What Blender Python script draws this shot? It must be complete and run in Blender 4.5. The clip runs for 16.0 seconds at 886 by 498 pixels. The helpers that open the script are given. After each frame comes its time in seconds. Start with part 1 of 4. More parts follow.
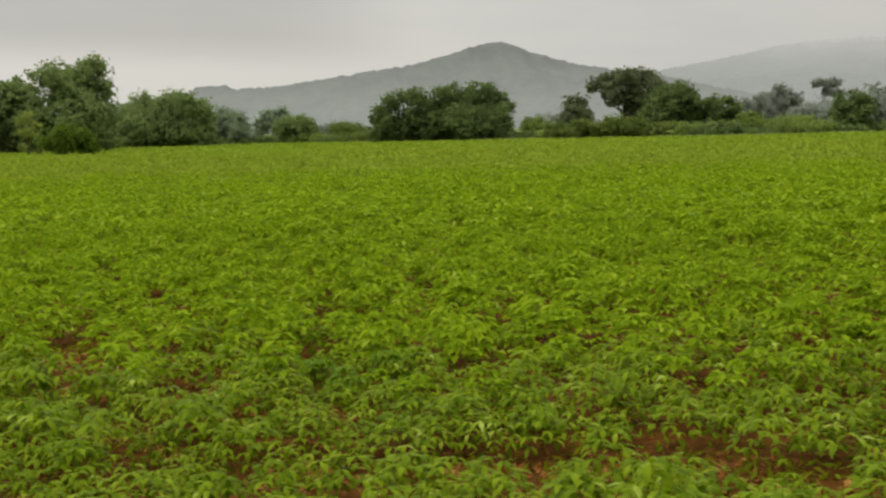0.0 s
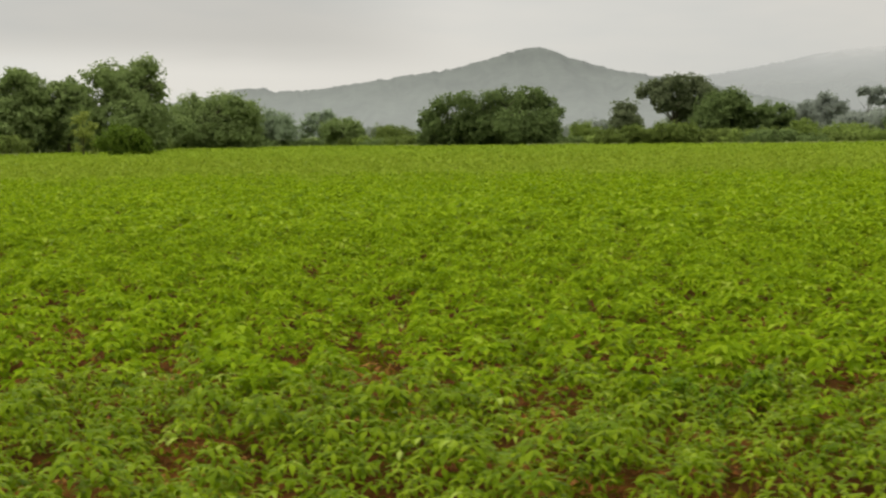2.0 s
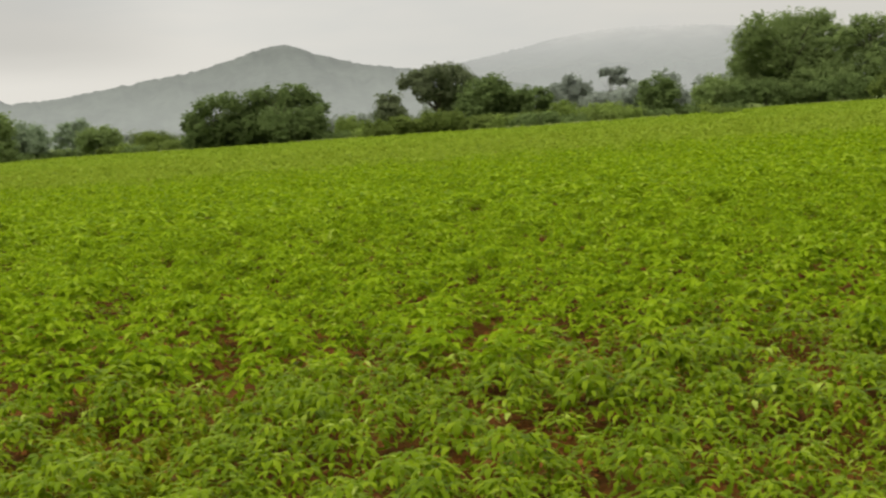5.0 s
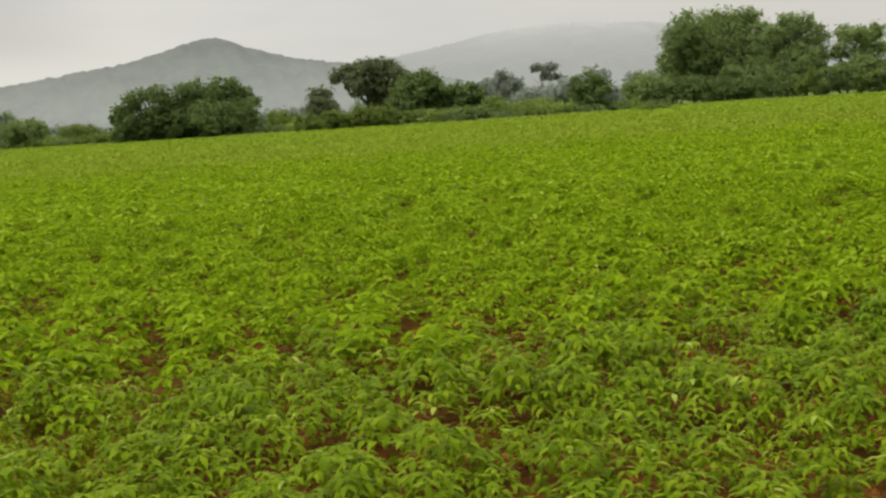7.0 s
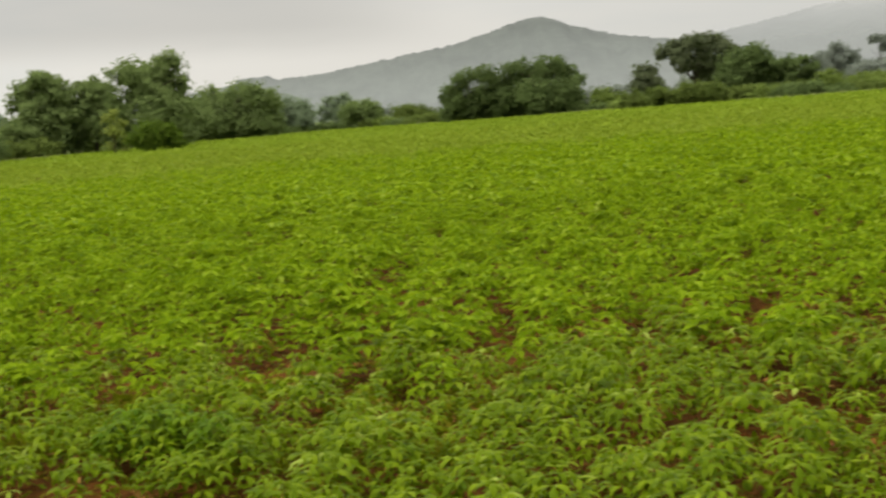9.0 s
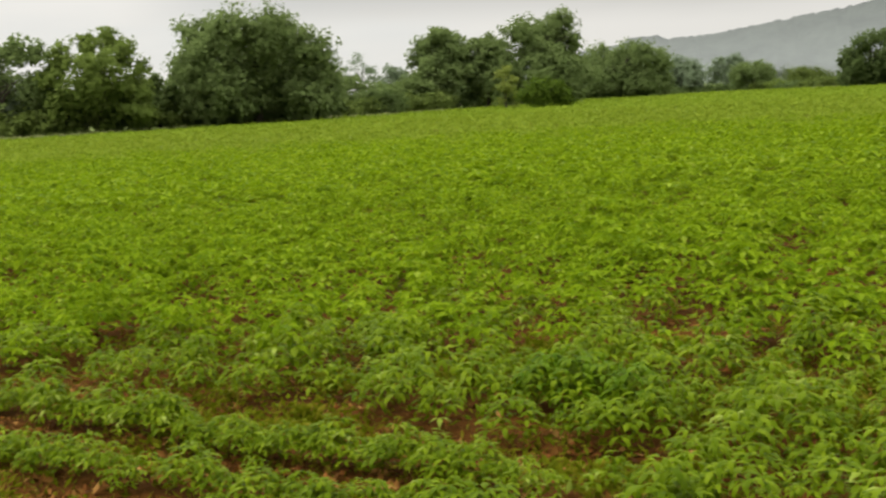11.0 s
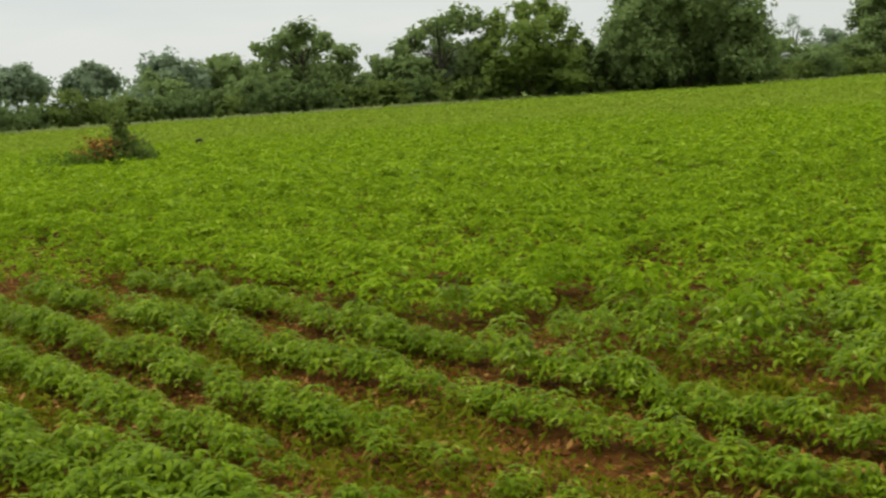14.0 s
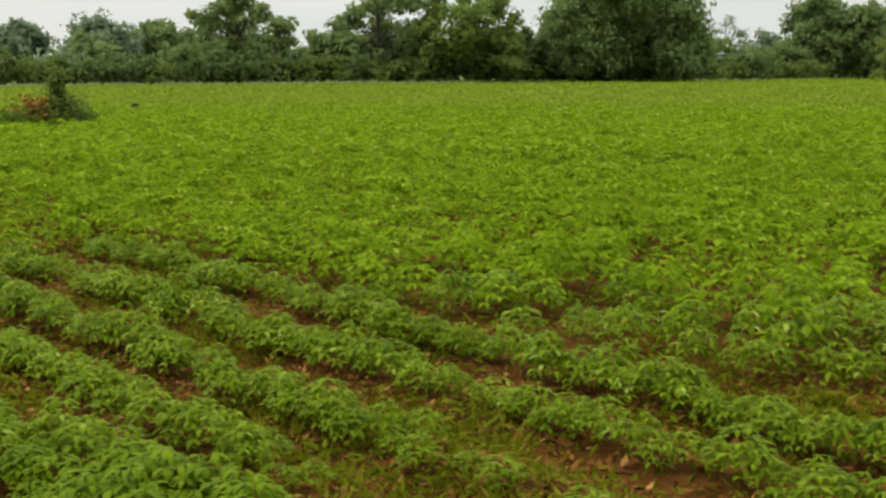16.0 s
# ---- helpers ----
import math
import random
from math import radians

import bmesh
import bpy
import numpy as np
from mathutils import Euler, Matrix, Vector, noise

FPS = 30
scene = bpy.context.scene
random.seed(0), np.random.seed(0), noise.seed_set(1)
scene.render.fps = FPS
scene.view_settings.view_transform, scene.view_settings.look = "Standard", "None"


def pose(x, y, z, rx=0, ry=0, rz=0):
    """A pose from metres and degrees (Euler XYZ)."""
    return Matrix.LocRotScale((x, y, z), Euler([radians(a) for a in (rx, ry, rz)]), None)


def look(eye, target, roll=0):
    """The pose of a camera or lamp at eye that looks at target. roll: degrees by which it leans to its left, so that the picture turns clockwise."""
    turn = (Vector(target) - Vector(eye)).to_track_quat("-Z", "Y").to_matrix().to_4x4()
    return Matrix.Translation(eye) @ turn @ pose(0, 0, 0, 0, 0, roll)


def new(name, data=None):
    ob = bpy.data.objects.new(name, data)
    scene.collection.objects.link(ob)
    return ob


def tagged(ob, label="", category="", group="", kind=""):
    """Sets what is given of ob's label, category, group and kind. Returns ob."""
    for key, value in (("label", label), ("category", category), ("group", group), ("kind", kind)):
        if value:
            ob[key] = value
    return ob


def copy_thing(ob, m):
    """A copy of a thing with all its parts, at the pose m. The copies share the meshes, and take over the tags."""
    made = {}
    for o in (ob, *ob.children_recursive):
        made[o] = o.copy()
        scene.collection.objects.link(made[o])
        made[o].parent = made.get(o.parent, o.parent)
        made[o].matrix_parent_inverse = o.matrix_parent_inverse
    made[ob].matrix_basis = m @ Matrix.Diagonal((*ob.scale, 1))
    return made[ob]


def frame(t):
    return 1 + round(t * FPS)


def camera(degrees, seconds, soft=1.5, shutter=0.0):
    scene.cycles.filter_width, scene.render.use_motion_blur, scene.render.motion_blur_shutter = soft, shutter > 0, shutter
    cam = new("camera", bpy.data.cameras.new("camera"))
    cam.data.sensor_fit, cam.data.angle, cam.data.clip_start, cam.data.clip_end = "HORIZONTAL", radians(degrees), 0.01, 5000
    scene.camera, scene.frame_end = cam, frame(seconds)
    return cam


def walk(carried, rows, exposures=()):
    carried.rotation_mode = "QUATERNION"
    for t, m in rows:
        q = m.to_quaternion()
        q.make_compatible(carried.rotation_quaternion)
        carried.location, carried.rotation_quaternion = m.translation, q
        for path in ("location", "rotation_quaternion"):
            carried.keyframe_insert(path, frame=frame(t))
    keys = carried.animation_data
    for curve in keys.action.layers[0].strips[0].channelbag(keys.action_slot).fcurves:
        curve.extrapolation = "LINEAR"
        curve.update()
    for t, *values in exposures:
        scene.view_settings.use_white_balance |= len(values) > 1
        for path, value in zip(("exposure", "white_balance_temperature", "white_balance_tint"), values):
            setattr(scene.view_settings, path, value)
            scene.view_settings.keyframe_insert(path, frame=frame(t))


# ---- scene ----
PATH = [
    (0, (0.463, -0.193, 1.401), (0.344, 1.794, 1.211), -1.4),
    (0.5, (0.099, -0.081, 1.401), (0.011, 1.908, 1.215), -1.2),
    (1, (-0.339, 0.047, 1.41), (-0.489, 2.034, 1.237), -2.2),
    (1.5, (-0.741, 0.109, 1.396), (-1.021, 2.082, 1.219), -0.9),
    (2, (-1.148, 0.25, 1.391), (-1.321, 2.234, 1.209), -0.8),
    (2.5, (-1.604, 0.442, 1.411), (-1.851, 2.419, 1.232), -2.1),
    (3, (-2.038, 0.533, 1.387), (-2.359, 2.5, 1.217), -2.4),
    (3.2, (-2.169, 0.584, 1.376), (-2.488, 2.549, 1.189), -2.5),
    (5.3, (-3.418, 0.201, 1.365), (-3.167, 2.174, 1.159), -3.9),
    (5.5, (-3.405, 0.189, 1.365), (-3.138, 2.16, 1.15), -3.6),
    (6, (-3.382, 0.186, 1.374), (-3.056, 2.144, 1.128), -3.2),
    (6.5, (-3.359, 0.174, 1.391), (-3.051, 2.137, 1.167), -3.5),
    (7, (-3.357, 0.177, 1.379), (-3.054, 2.142, 1.16), -3.8),
    (7.5, (-3.384, 0.187, 1.38), (-3.112, 2.154, 1.144), -4.0),
    (8, (-3.421, 0.17, 1.378), (-3.269, 2.151, 1.15), -4.3),
    (8.5, (-3.45, 0.176, 1.379), (-3.441, 2.164, 1.157), -4.6),
    (9, (-3.501, 0.182, 1.376), (-3.695, 2.161, 1.159), -4.6),
    (9.2, (-3.505, 0.169, 1.371), (-3.786, 2.137, 1.153), -4.8),
    (11.3, (-3.659, -0.016, 1.395), (-4.481, 1.790, 1.151), -3.1),
    (11.5, (-3.666, -0.026, 1.397), (-4.533, 1.759, 1.15), -3.2),
    (12, (-3.694, -0.038, 1.397), (-4.680, 1.683, 1.141), -3.5),
    (12.5, (-3.727, -0.041, 1.395), (-4.818, 1.616, 1.139), -3.7),
    (13, (-3.761, -0.051, 1.396), (-4.945, 1.540, 1.144), -3.5),
    (13.5, (-3.787, -0.058, 1.395), (-5.020, 1.496, 1.147), -3.4),
    (14, (-3.844, -0.068, 1.394), (-5.153, 1.423, 1.139), -3.5),
    (14.5, (-3.951, -0.073, 1.381), (-5.295, 1.385, 1.117), -3.4),
    (15, (-4.046, -0.034, 1.372), (-5.404, 1.405, 1.082), -2.7),
    (15.5, (-4.255, 0.089, 1.37), (-5.600, 1.538, 1.071), -2.0),
    (15.8, (-4.442, 0.124, 1.354), (-5.669, 1.675, 1.053), -1.2),
    (16, (-4.539, 0.09, 1.341), (-5.754, 1.653, 1.055), -0.1),
]
cam = camera(38.0, 16.0, soft=2.45, shutter=0.3)
EXPOSURE = [(0, -0.14), (0.5, 0.0), (1, -0.06), (1.5, -0.08), (2, 0.02), (3, -0.13), (5.3, 0.12), (6, 0.2), (6.5, 0.02), (7, 0.05), (7.5, 0.18), (8, 0.1), (8.5, 0.12), (9.2, 0.06), (11.3, 0.14), (12.5, 0.18), (13.2, 0.0), (14.2, 0.0), (15.5, 0), (16, 0.06)]
# the clip's white balance: a little warm over the north, cooler and greener towards the west
BALANCE_T, BALANCE_K, BALANCE_TINT = (0, 9.2, 11.3, 12.5, 13.5, 15.0, 16.0), (6780, 6780, 6600, 6500, 6380, 6400, 6450), (8.5, 8.5, 9.0, 8.5, 4.0, 5.0, 6.0)
walk(cam, [(t, look(eye, target, roll)) for t, eye, target, roll in PATH], [(t, stops, float(np.interp(t, BALANCE_T, BALANCE_K)), float(np.interp(t, BALANCE_T, BALANCE_TINT))) for t, stops in EXPOSURE])

# ---- overcast daylight ----
SUN_ELEV, SUN_AZ = radians(58), radians(-120)  # azimuth from +y towards +x


def node(nt, kind, **values):
    n = nt.nodes.new(kind)
    for key, value in values.items():
        n.inputs[key.replace("_", " ")].default_value = value
    return n


def build_world():
    w = bpy.data.worlds.new("overcast_sky")
    w.use_nodes = True
    nt = w.node_tree
    nt.nodes.clear()
    lk = nt.links.new
    out = nt.nodes.new("ShaderNodeOutputWorld")
    sky = nt.nodes.new("ShaderNodeTexSky")
    sky.sky_type, sky.sun_disc = "NISHITA", False
    sky.sun_elevation, sky.sun_rotation = SUN_ELEV, SUN_AZ
    blue = node(nt, "ShaderNodeBackground", Strength=0.1)
    lk(sky.outputs[0], blue.inputs[0])
    tc = nt.nodes.new("ShaderNodeTexCoord")
    sep = nt.nodes.new("ShaderNodeSeparateXYZ")
    lk(tc.outputs["Generated"], sep.inputs[0])
    # the cloud deck is seen flatter near the horizon
    mp = nt.nodes.new("ShaderNodeMapping")
    mp.inputs["Scale"].default_value = (2.2, 2.2, 11.0)
    mp.inputs["Location"].default_value = (0.35, 0.2, 0.6)
    lk(tc.outputs["Generated"], mp.inputs[0])
    nz = node(nt, "ShaderNodeTexNoise", Scale=1.3, Detail=4.0, Roughness=0.5)
    lk(mp.outputs[0], nz.inputs["Vector"])
    ramp = nt.nodes.new("ShaderNodeValToRGB")
    ramp.color_ramp.elements[0].position, ramp.color_ramp.elements[0].color = 0.30, (0.63, 0.645, 0.645, 1)
    ramp.color_ramp.elements[1].position, ramp.color_ramp.elements[1].color = 0.56, (0.735, 0.72, 0.695, 1)
    lk(nz.outputs[0], ramp.inputs[0])
    # overcast skies brighten towards the zenith
    up = node(nt, "ShaderNodeMapRange")
    for i, v in ((1, 0.16), (2, 0.9), (3, 1.0), (4, 4.1)):
        up.inputs[i].default_value = v
    lk(sep.outputs[2], up.inputs[0])
    # a darker bank of cloud over the hills, ragged along its lower edge
    rise = node(nt, "ShaderNodeMath")
    rise.operation = "MULTIPLY_ADD"
    rise.inputs[1].default_value = 0.05
    lk(nz.outputs[0], rise.inputs[0])
    lk(sep.outputs[2], rise.inputs[2])
    band = node(nt, "ShaderNodeMapRange")
    for i, v in ((1, 0.072), (2, 0.105), (3, 0.0), (4, 1.0)):
        band.inputs[i].default_value = v
    band.interpolation_type = "SMOOTHSTEP"
    lk(rise.outputs[0], band.inputs[0])
    toward = nt.nodes.new("ShaderNodeVectorMath")
    toward.operation = "DOT_PRODUCT"
    toward.inputs[1].default_value = (-0.342, 0.94, 0)
    lk(tc.outputs["Generated"], toward.inputs[0])
    wide = node(nt, "ShaderNodeMapRange")
    for i, v in ((1, 0.955), (2, 0.990), (3, 0.0), (4, 0.24)):
        wide.inputs[i].default_value = v
    wide.interpolation_type = "SMOOTHSTEP"
    lk(toward.outputs["Value"], wide.inputs[0])
    both = nt.nodes.new("ShaderNodeMath")
    both.operation = "MULTIPLY"
    lk(band.outputs[0], both.inputs[0])
    lk(wide.outputs[0], both.inputs[1])
    bank = nt.nodes.new("ShaderNodeMath")
    bank.operation = "SUBTRACT"
    bank.inputs[0].default_value = 1.0
    lk(both.outputs[0], bank.inputs[1])
    # the cloud thins out towards the west
    thin = node(nt, "ShaderNodeMapRange")
    for i, v in ((1, -0.5), (2, 0.35), (3, 1.1), (4, 0.85)):
        thin.inputs[i].default_value = v
    lk(sep.outputs[0], thin.inputs[0])
    cover = nt.nodes.new("ShaderNodeMath")
    cover.operation = "MULTIPLY"
    lk(bank.outputs[0], cover.inputs[0])
    lk(thin.outputs[0], cover.inputs[1])
    dim = nt.nodes.new("ShaderNodeVectorMath")
    dim.operation = "SCALE"
    lk(ramp.outputs[0], dim.inputs[0])
    lk(cover.outputs[0], dim.inputs["Scale"])
    cloud = nt.nodes.new("ShaderNodeBackground")
    lk(dim.outputs[0], cloud.inputs[0])
    lk(up.outputs[0], cloud.inputs[1])
    mix = node(nt, "ShaderNodeMixShader", Fac=0.93)
    lk(blue.outputs[0], mix.inputs[1])
    lk(cloud.outputs[0], mix.inputs[2])
    lk(mix.outputs[0], out.inputs[0])
    scene.world = w


build_world()
sun_data = bpy.data.lights.new("sun", "SUN")
sun_data.energy, sun_data.angle, sun_data.color = 1.4, radians(25), (1.0, 0.97, 0.91)
sun = new("sun", sun_data)
sun.matrix_world = look((math.sin(SUN_AZ) * math.cos(SUN_ELEV) * 50, math.cos(SUN_AZ) * math.cos(SUN_ELEV) * 50, math.sin(SUN_ELEV) * 50), (0, 0, 0))
scene.view_settings.exposure = 0.0


# ---- materials ----
def leaf_material(name, dark, mid, light, translucent=0.3, rough=0.5, patch=0.5, patch_scale=0.5, gloss=0.25, pale=None, span=(0.2, 0.85)):
    """Foliage: each leaf has its own shade, and broad patches of the growth differ."""
    m = bpy.data.materials.new(name)
    m.use_nodes = True
    nt = m.node_tree
    lk = nt.links.new
    p = nt.nodes["Principled BSDF"]
    geo = nt.nodes.new("ShaderNodeNewGeometry")
    nz = node(nt, "ShaderNodeTexNoise", Scale=patch_scale, Detail=3.0)
    lk(geo.outputs["Position"], nz.inputs["Vector"])
    mixv = node(nt, "ShaderNodeMix", Factor=patch)
    lk(geo.outputs["Random Per Island"], mixv.inputs["A"])
    lk(nz.outputs[0], mixv.inputs["B"])
    ramp = nt.nodes.new("ShaderNodeValToRGB")
    e = ramp.color_ramp.elements
    e[0].position, e[0].color = span[0], (*dark, 1)
    e[1].position, e[1].color = span[1], (*light, 1)
    k = e.new(0.5 * sum(span))
    k.color = (*mid, 1)
    # the palest leaves carry the sky's highlights in their colour
    if pale:
        e[1].position = span[0] + 0.46 * (span[1] - span[0])
        e[2].position = span[0] + 0.80 * (span[1] - span[0])
        k = e.new(span[1])
        k.color = (*pale, 1)
    lk(mixv.outputs[0], ramp.inputs[0])
    lk(ramp.outputs[0], p.inputs["Base Color"])
    p.inputs["Roughness"].default_value = rough
    p.inputs["Specular IOR Level"].default_value = gloss
    tr = nt.nodes.new("ShaderNodeBsdfTranslucent")
    lk(ramp.outputs[0], tr.inputs[0])
    mix = node(nt, "ShaderNodeMixShader", Fac=translucent)
    lk(p.outputs[0], mix.inputs[1])
    lk(tr.outputs[0], mix.inputs[2])
    lk(mix.outputs[0], nt.nodes["Material Output"].inputs[0])
    return m


def grained(name, a, b, scale, rough=0.9, bump=0.4, fine=12.0, dist=0.02):
    m = bpy.data.materials.new(name)
    m.use_nodes = True
    nt = m.node_tree
    lk = nt.links.new
    p = nt.nodes["Principled BSDF"]
    tc = nt.nodes.new("ShaderNodeTexCoord")
    n1 = node(nt, "ShaderNodeTexNoise", Scale=scale, Detail=5.0, Roughness=0.6)
    n2 = node(nt, "ShaderNodeTexNoise", Scale=scale * fine, Detail=4.0, Roughness=0.65)
    for n in (n1, n2):
        lk(tc.outputs["Object"], n.inputs["Vector"])
    mv = node(nt, "ShaderNodeMix", Factor=0.5)
    lk(n1.outputs[0], mv.inputs["A"])
    lk(n2.outputs[0], mv.inputs["B"])
    ramp = nt.nodes.new("ShaderNodeValToRGB")
    e = ramp.color_ramp.elements
    e[0].position, e[0].color = 0.34, (*a, 1)
    e[1].position, e[1].color = 0.66, (*b, 1)
    lk(mv.outputs[0], ramp.inputs[0])
    lk(ramp.outputs[0], p.inputs["Base Color"])
    p.inputs["Roughness"].default_value = rough
    p.inputs["Specular IOR Level"].default_value = 0.03
    bp = node(nt, "ShaderNodeBump", Strength=bump, Distance=dist)
    lk(n2.outputs[0], bp.inputs["Height"])
    lk(bp.outputs[0], p.inputs["Normal"])
    return m


def ground_material():
    """Red-brown field soil with litter; rough green pasture past the field's edge."""
    m = grained("field_soil", (0.032, 0.014, 0.003), (0.114, 0.046, 0.009), 1.6, 0.95, 0.9, 14.0, 0.03)
    nt = m.node_tree
    lk = nt.links.new
    p = nt.nodes["Principled BSDF"]
    soil = p.inputs["Base Color"].links[0].from_socket
    geo = nt.nodes.new("ShaderNodeNewGeometry")
    ln = nt.nodes.new("ShaderNodeVectorMath")
    ln.operation = "LENGTH"
    lk(geo.outputs["Position"], ln.inputs[0])
    edge = node(nt, "ShaderNodeMapRange")
    for i, v in ((1, 78.0), (2, 95.0), (3, 0.0), (4, 1.0)):
        edge.inputs[i].default_value = v
    lk(ln.outputs["Value"], edge.inputs[0])
    nz = node(nt, "ShaderNodeTexNoise", Scale=0.05, Detail=6.0)
    lk(geo.outputs["Position"], nz.inputs["Vector"])
    ramp = nt.nodes.new("ShaderNodeValToRGB")
    e = ramp.color_ramp.elements
    e[0].position, e[0].color = 0.35, (0.06, 0.085, 0.022, 1)
    e[1].position, e[1].color = 0.65, (0.12, 0.15, 0.04, 1)
    lk(nz.outputs[0], ramp.inputs[0])
    mix = nt.nodes.new("ShaderNodeMix")
    mix.data_type = "RGBA"
    lk(edge.outputs[0], mix.inputs["Factor"])
    lk(soil, mix.inputs[6])
    lk(ramp.outputs[0], mix.inputs[7])
    lk(mix.outputs[2], p.inputs["Base Color"])
    return m


def hill_material(name, wood, air, glow, rise=(25.0, 90.0), veil=None):
    """Wooded slopes far off, with the misty air in front of them painted as emission."""
    m = bpy.data.materials.new(name)
    m.use_nodes = True
    nt = m.node_tree
    lk = nt.links.new
    p = nt.nodes["Principled BSDF"]
    geo = nt.nodes.new("ShaderNodeNewGeometry")
    n1 = node(nt, "ShaderNodeTexNoise", Scale=0.012, Detail=6.0, Roughness=0.6)
    n2 = node(nt, "ShaderNodeTexNoise", Scale=0.09, Detail=3.0)
    for n in (n1, n2):
        lk(geo.outputs["Position"], n.inputs["Vector"])
    mv = node(nt, "ShaderNodeMix", Factor=0.5)
    lk(n1.outputs[0], mv.inputs["A"])
    lk(n2.outputs[0], mv.inputs["B"])
    ramp = nt.nodes.new("ShaderNodeValToRGB")
    e = ramp.color_ramp.elements
    e[0].position, e[0].color = 0.36, (*[c * 0.7 for c in wood], 1)
    e[1].position, e[1].color = 0.64, (*[c * 1.35 for c in wood], 1)
    lk(mv.outputs[0], ramp.inputs[0])
    lk(ramp.outputs[0], p.inputs["Base Color"])
    p.inputs["Roughness"].default_value = 1.0
    p.inputs["Specular IOR Level"].default_value = 0.0
    # the slopes glow by height, in place of mist before them
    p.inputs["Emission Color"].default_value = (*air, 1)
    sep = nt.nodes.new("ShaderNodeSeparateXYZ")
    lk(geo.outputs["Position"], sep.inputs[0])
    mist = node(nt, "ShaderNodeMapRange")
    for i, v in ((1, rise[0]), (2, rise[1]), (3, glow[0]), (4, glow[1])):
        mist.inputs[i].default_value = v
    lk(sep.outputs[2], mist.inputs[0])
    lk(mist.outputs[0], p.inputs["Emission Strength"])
    # the crest turns see-through, standing in for cloud that hides it
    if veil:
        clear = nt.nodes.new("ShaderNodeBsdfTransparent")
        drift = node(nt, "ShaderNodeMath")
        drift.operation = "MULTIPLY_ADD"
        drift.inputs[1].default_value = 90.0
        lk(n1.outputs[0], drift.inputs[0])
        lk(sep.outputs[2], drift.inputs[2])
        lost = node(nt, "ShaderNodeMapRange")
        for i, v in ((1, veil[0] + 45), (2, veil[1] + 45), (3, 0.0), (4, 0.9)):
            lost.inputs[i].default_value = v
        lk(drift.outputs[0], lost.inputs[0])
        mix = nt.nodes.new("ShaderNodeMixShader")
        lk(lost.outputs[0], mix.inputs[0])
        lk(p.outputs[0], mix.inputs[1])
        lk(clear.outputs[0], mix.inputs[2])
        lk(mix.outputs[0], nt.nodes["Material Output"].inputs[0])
    return m


MAT_SOIL = ground_material()
MAT_CLOD = grained("soil_clod", (0.065, 0.024, 0.006), (0.23, 0.090, 0.024), 9.0, 0.95, 0.5, 4.0, 0.01)
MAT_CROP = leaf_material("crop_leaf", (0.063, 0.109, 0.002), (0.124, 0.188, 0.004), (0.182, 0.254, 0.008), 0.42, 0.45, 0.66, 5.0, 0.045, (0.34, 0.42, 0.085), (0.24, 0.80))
# lighter copies of crop_leaf: distant brightening and haze put into the colour
MAT_CROP_MID_LIT = leaf_material("crop_leaf_mid_lit", (0.086, 0.149, 0.003), (0.162, 0.248, 0.006), (0.222, 0.316, 0.010), 0.42, 0.5, 0.62, 4.0, 0.03, (0.30, 0.38, 0.05), (0.24, 0.80))
MAT_CROP_FAR_HAZE = leaf_material("crop_leaf_far_haze", (0.132, 0.195, 0.013), (0.178, 0.252, 0.020), (0.212, 0.286, 0.027), 0.42, 0.6, 0.72, 2.0, 0.02, (0.25, 0.325, 0.035), (0.24, 0.78))
MAT_TALL = leaf_material("crop_leaf_deep", (0.045, 0.095, 0.001), (0.090, 0.158, 0.002), (0.145, 0.218, 0.006), 0.34, 0.45, 0.5, 4.5, 0.05)
MAT_CROP_STEM = grained("crop_stem", (0.07, 0.11, 0.008), (0.12, 0.16, 0.015), 20.0, 0.7, 0.1)
MAT_WEED = leaf_material("weed_leaf", (0.080, 0.100, 0.003), (0.130, 0.150, 0.005), (0.195, 0.170, 0.014), 0.4, 0.7, 0.4, 1.5, 0.04)
MAT_TREE = leaf_material("tree_leaf", (0.138, 0.188, 0.060), (0.160, 0.214, 0.070), (0.190, 0.246, 0.084), 0.50, 0.7, 0.75, 0.35, 0.03)
MAT_TREE_YELLOW = leaf_material("tree_leaf_yellow_green", (0.124, 0.170, 0.036), (0.152, 0.206, 0.044), (0.188, 0.245, 0.056), 0.48, 0.7, 0.65, 0.4, 0.03)
# greyer, lighter copy of the tree leaf: haze painted into the colour
MAT_TREE_HAZE = leaf_material("tree_leaf_haze_grey", (0.172, 0.222, 0.130), (0.196, 0.248, 0.148), (0.222, 0.274, 0.166), 0.5, 0.8, 0.65, 0.3, 0.03)
MAT_TREE_DARK = leaf_material("tree_leaf_dark", (0.084, 0.102, 0.050), (0.106, 0.128, 0.062), (0.134, 0.158, 0.076), 0.45, 0.7, 0.7, 0.35, 0.03)
MAT_TREE_DEEP = leaf_material("tree_leaf_deep_olive", (0.082, 0.116, 0.036), (0.100, 0.140, 0.044), (0.128, 0.172, 0.056), 0.45, 0.7, 0.75, 0.35, 0.02)
# leaves of the distant trees, with the mist mixed into their colour
MAT_TREE_FAR_HAZE = leaf_material("tree_leaf_haze_pale", (0.205, 0.230, 0.190), (0.214, 0.240, 0.198), (0.223, 0.249, 0.205), 0.6, 0.8, 0.5, 0.1, 0.0)
MAT_BUSH = leaf_material("bush_leaf", (0.088, 0.122, 0.027), (0.114, 0.152, 0.034), (0.142, 0.182, 0.042), 0.5, 0.7, 0.7, 0.4, 0.03)
MAT_FRESH = leaf_material("bush_leaf_fresh", (0.058, 0.098, 0.010), (0.084, 0.132, 0.015), (0.114, 0.168, 0.022), 0.5, 0.7, 0.5, 0.6, 0.03)
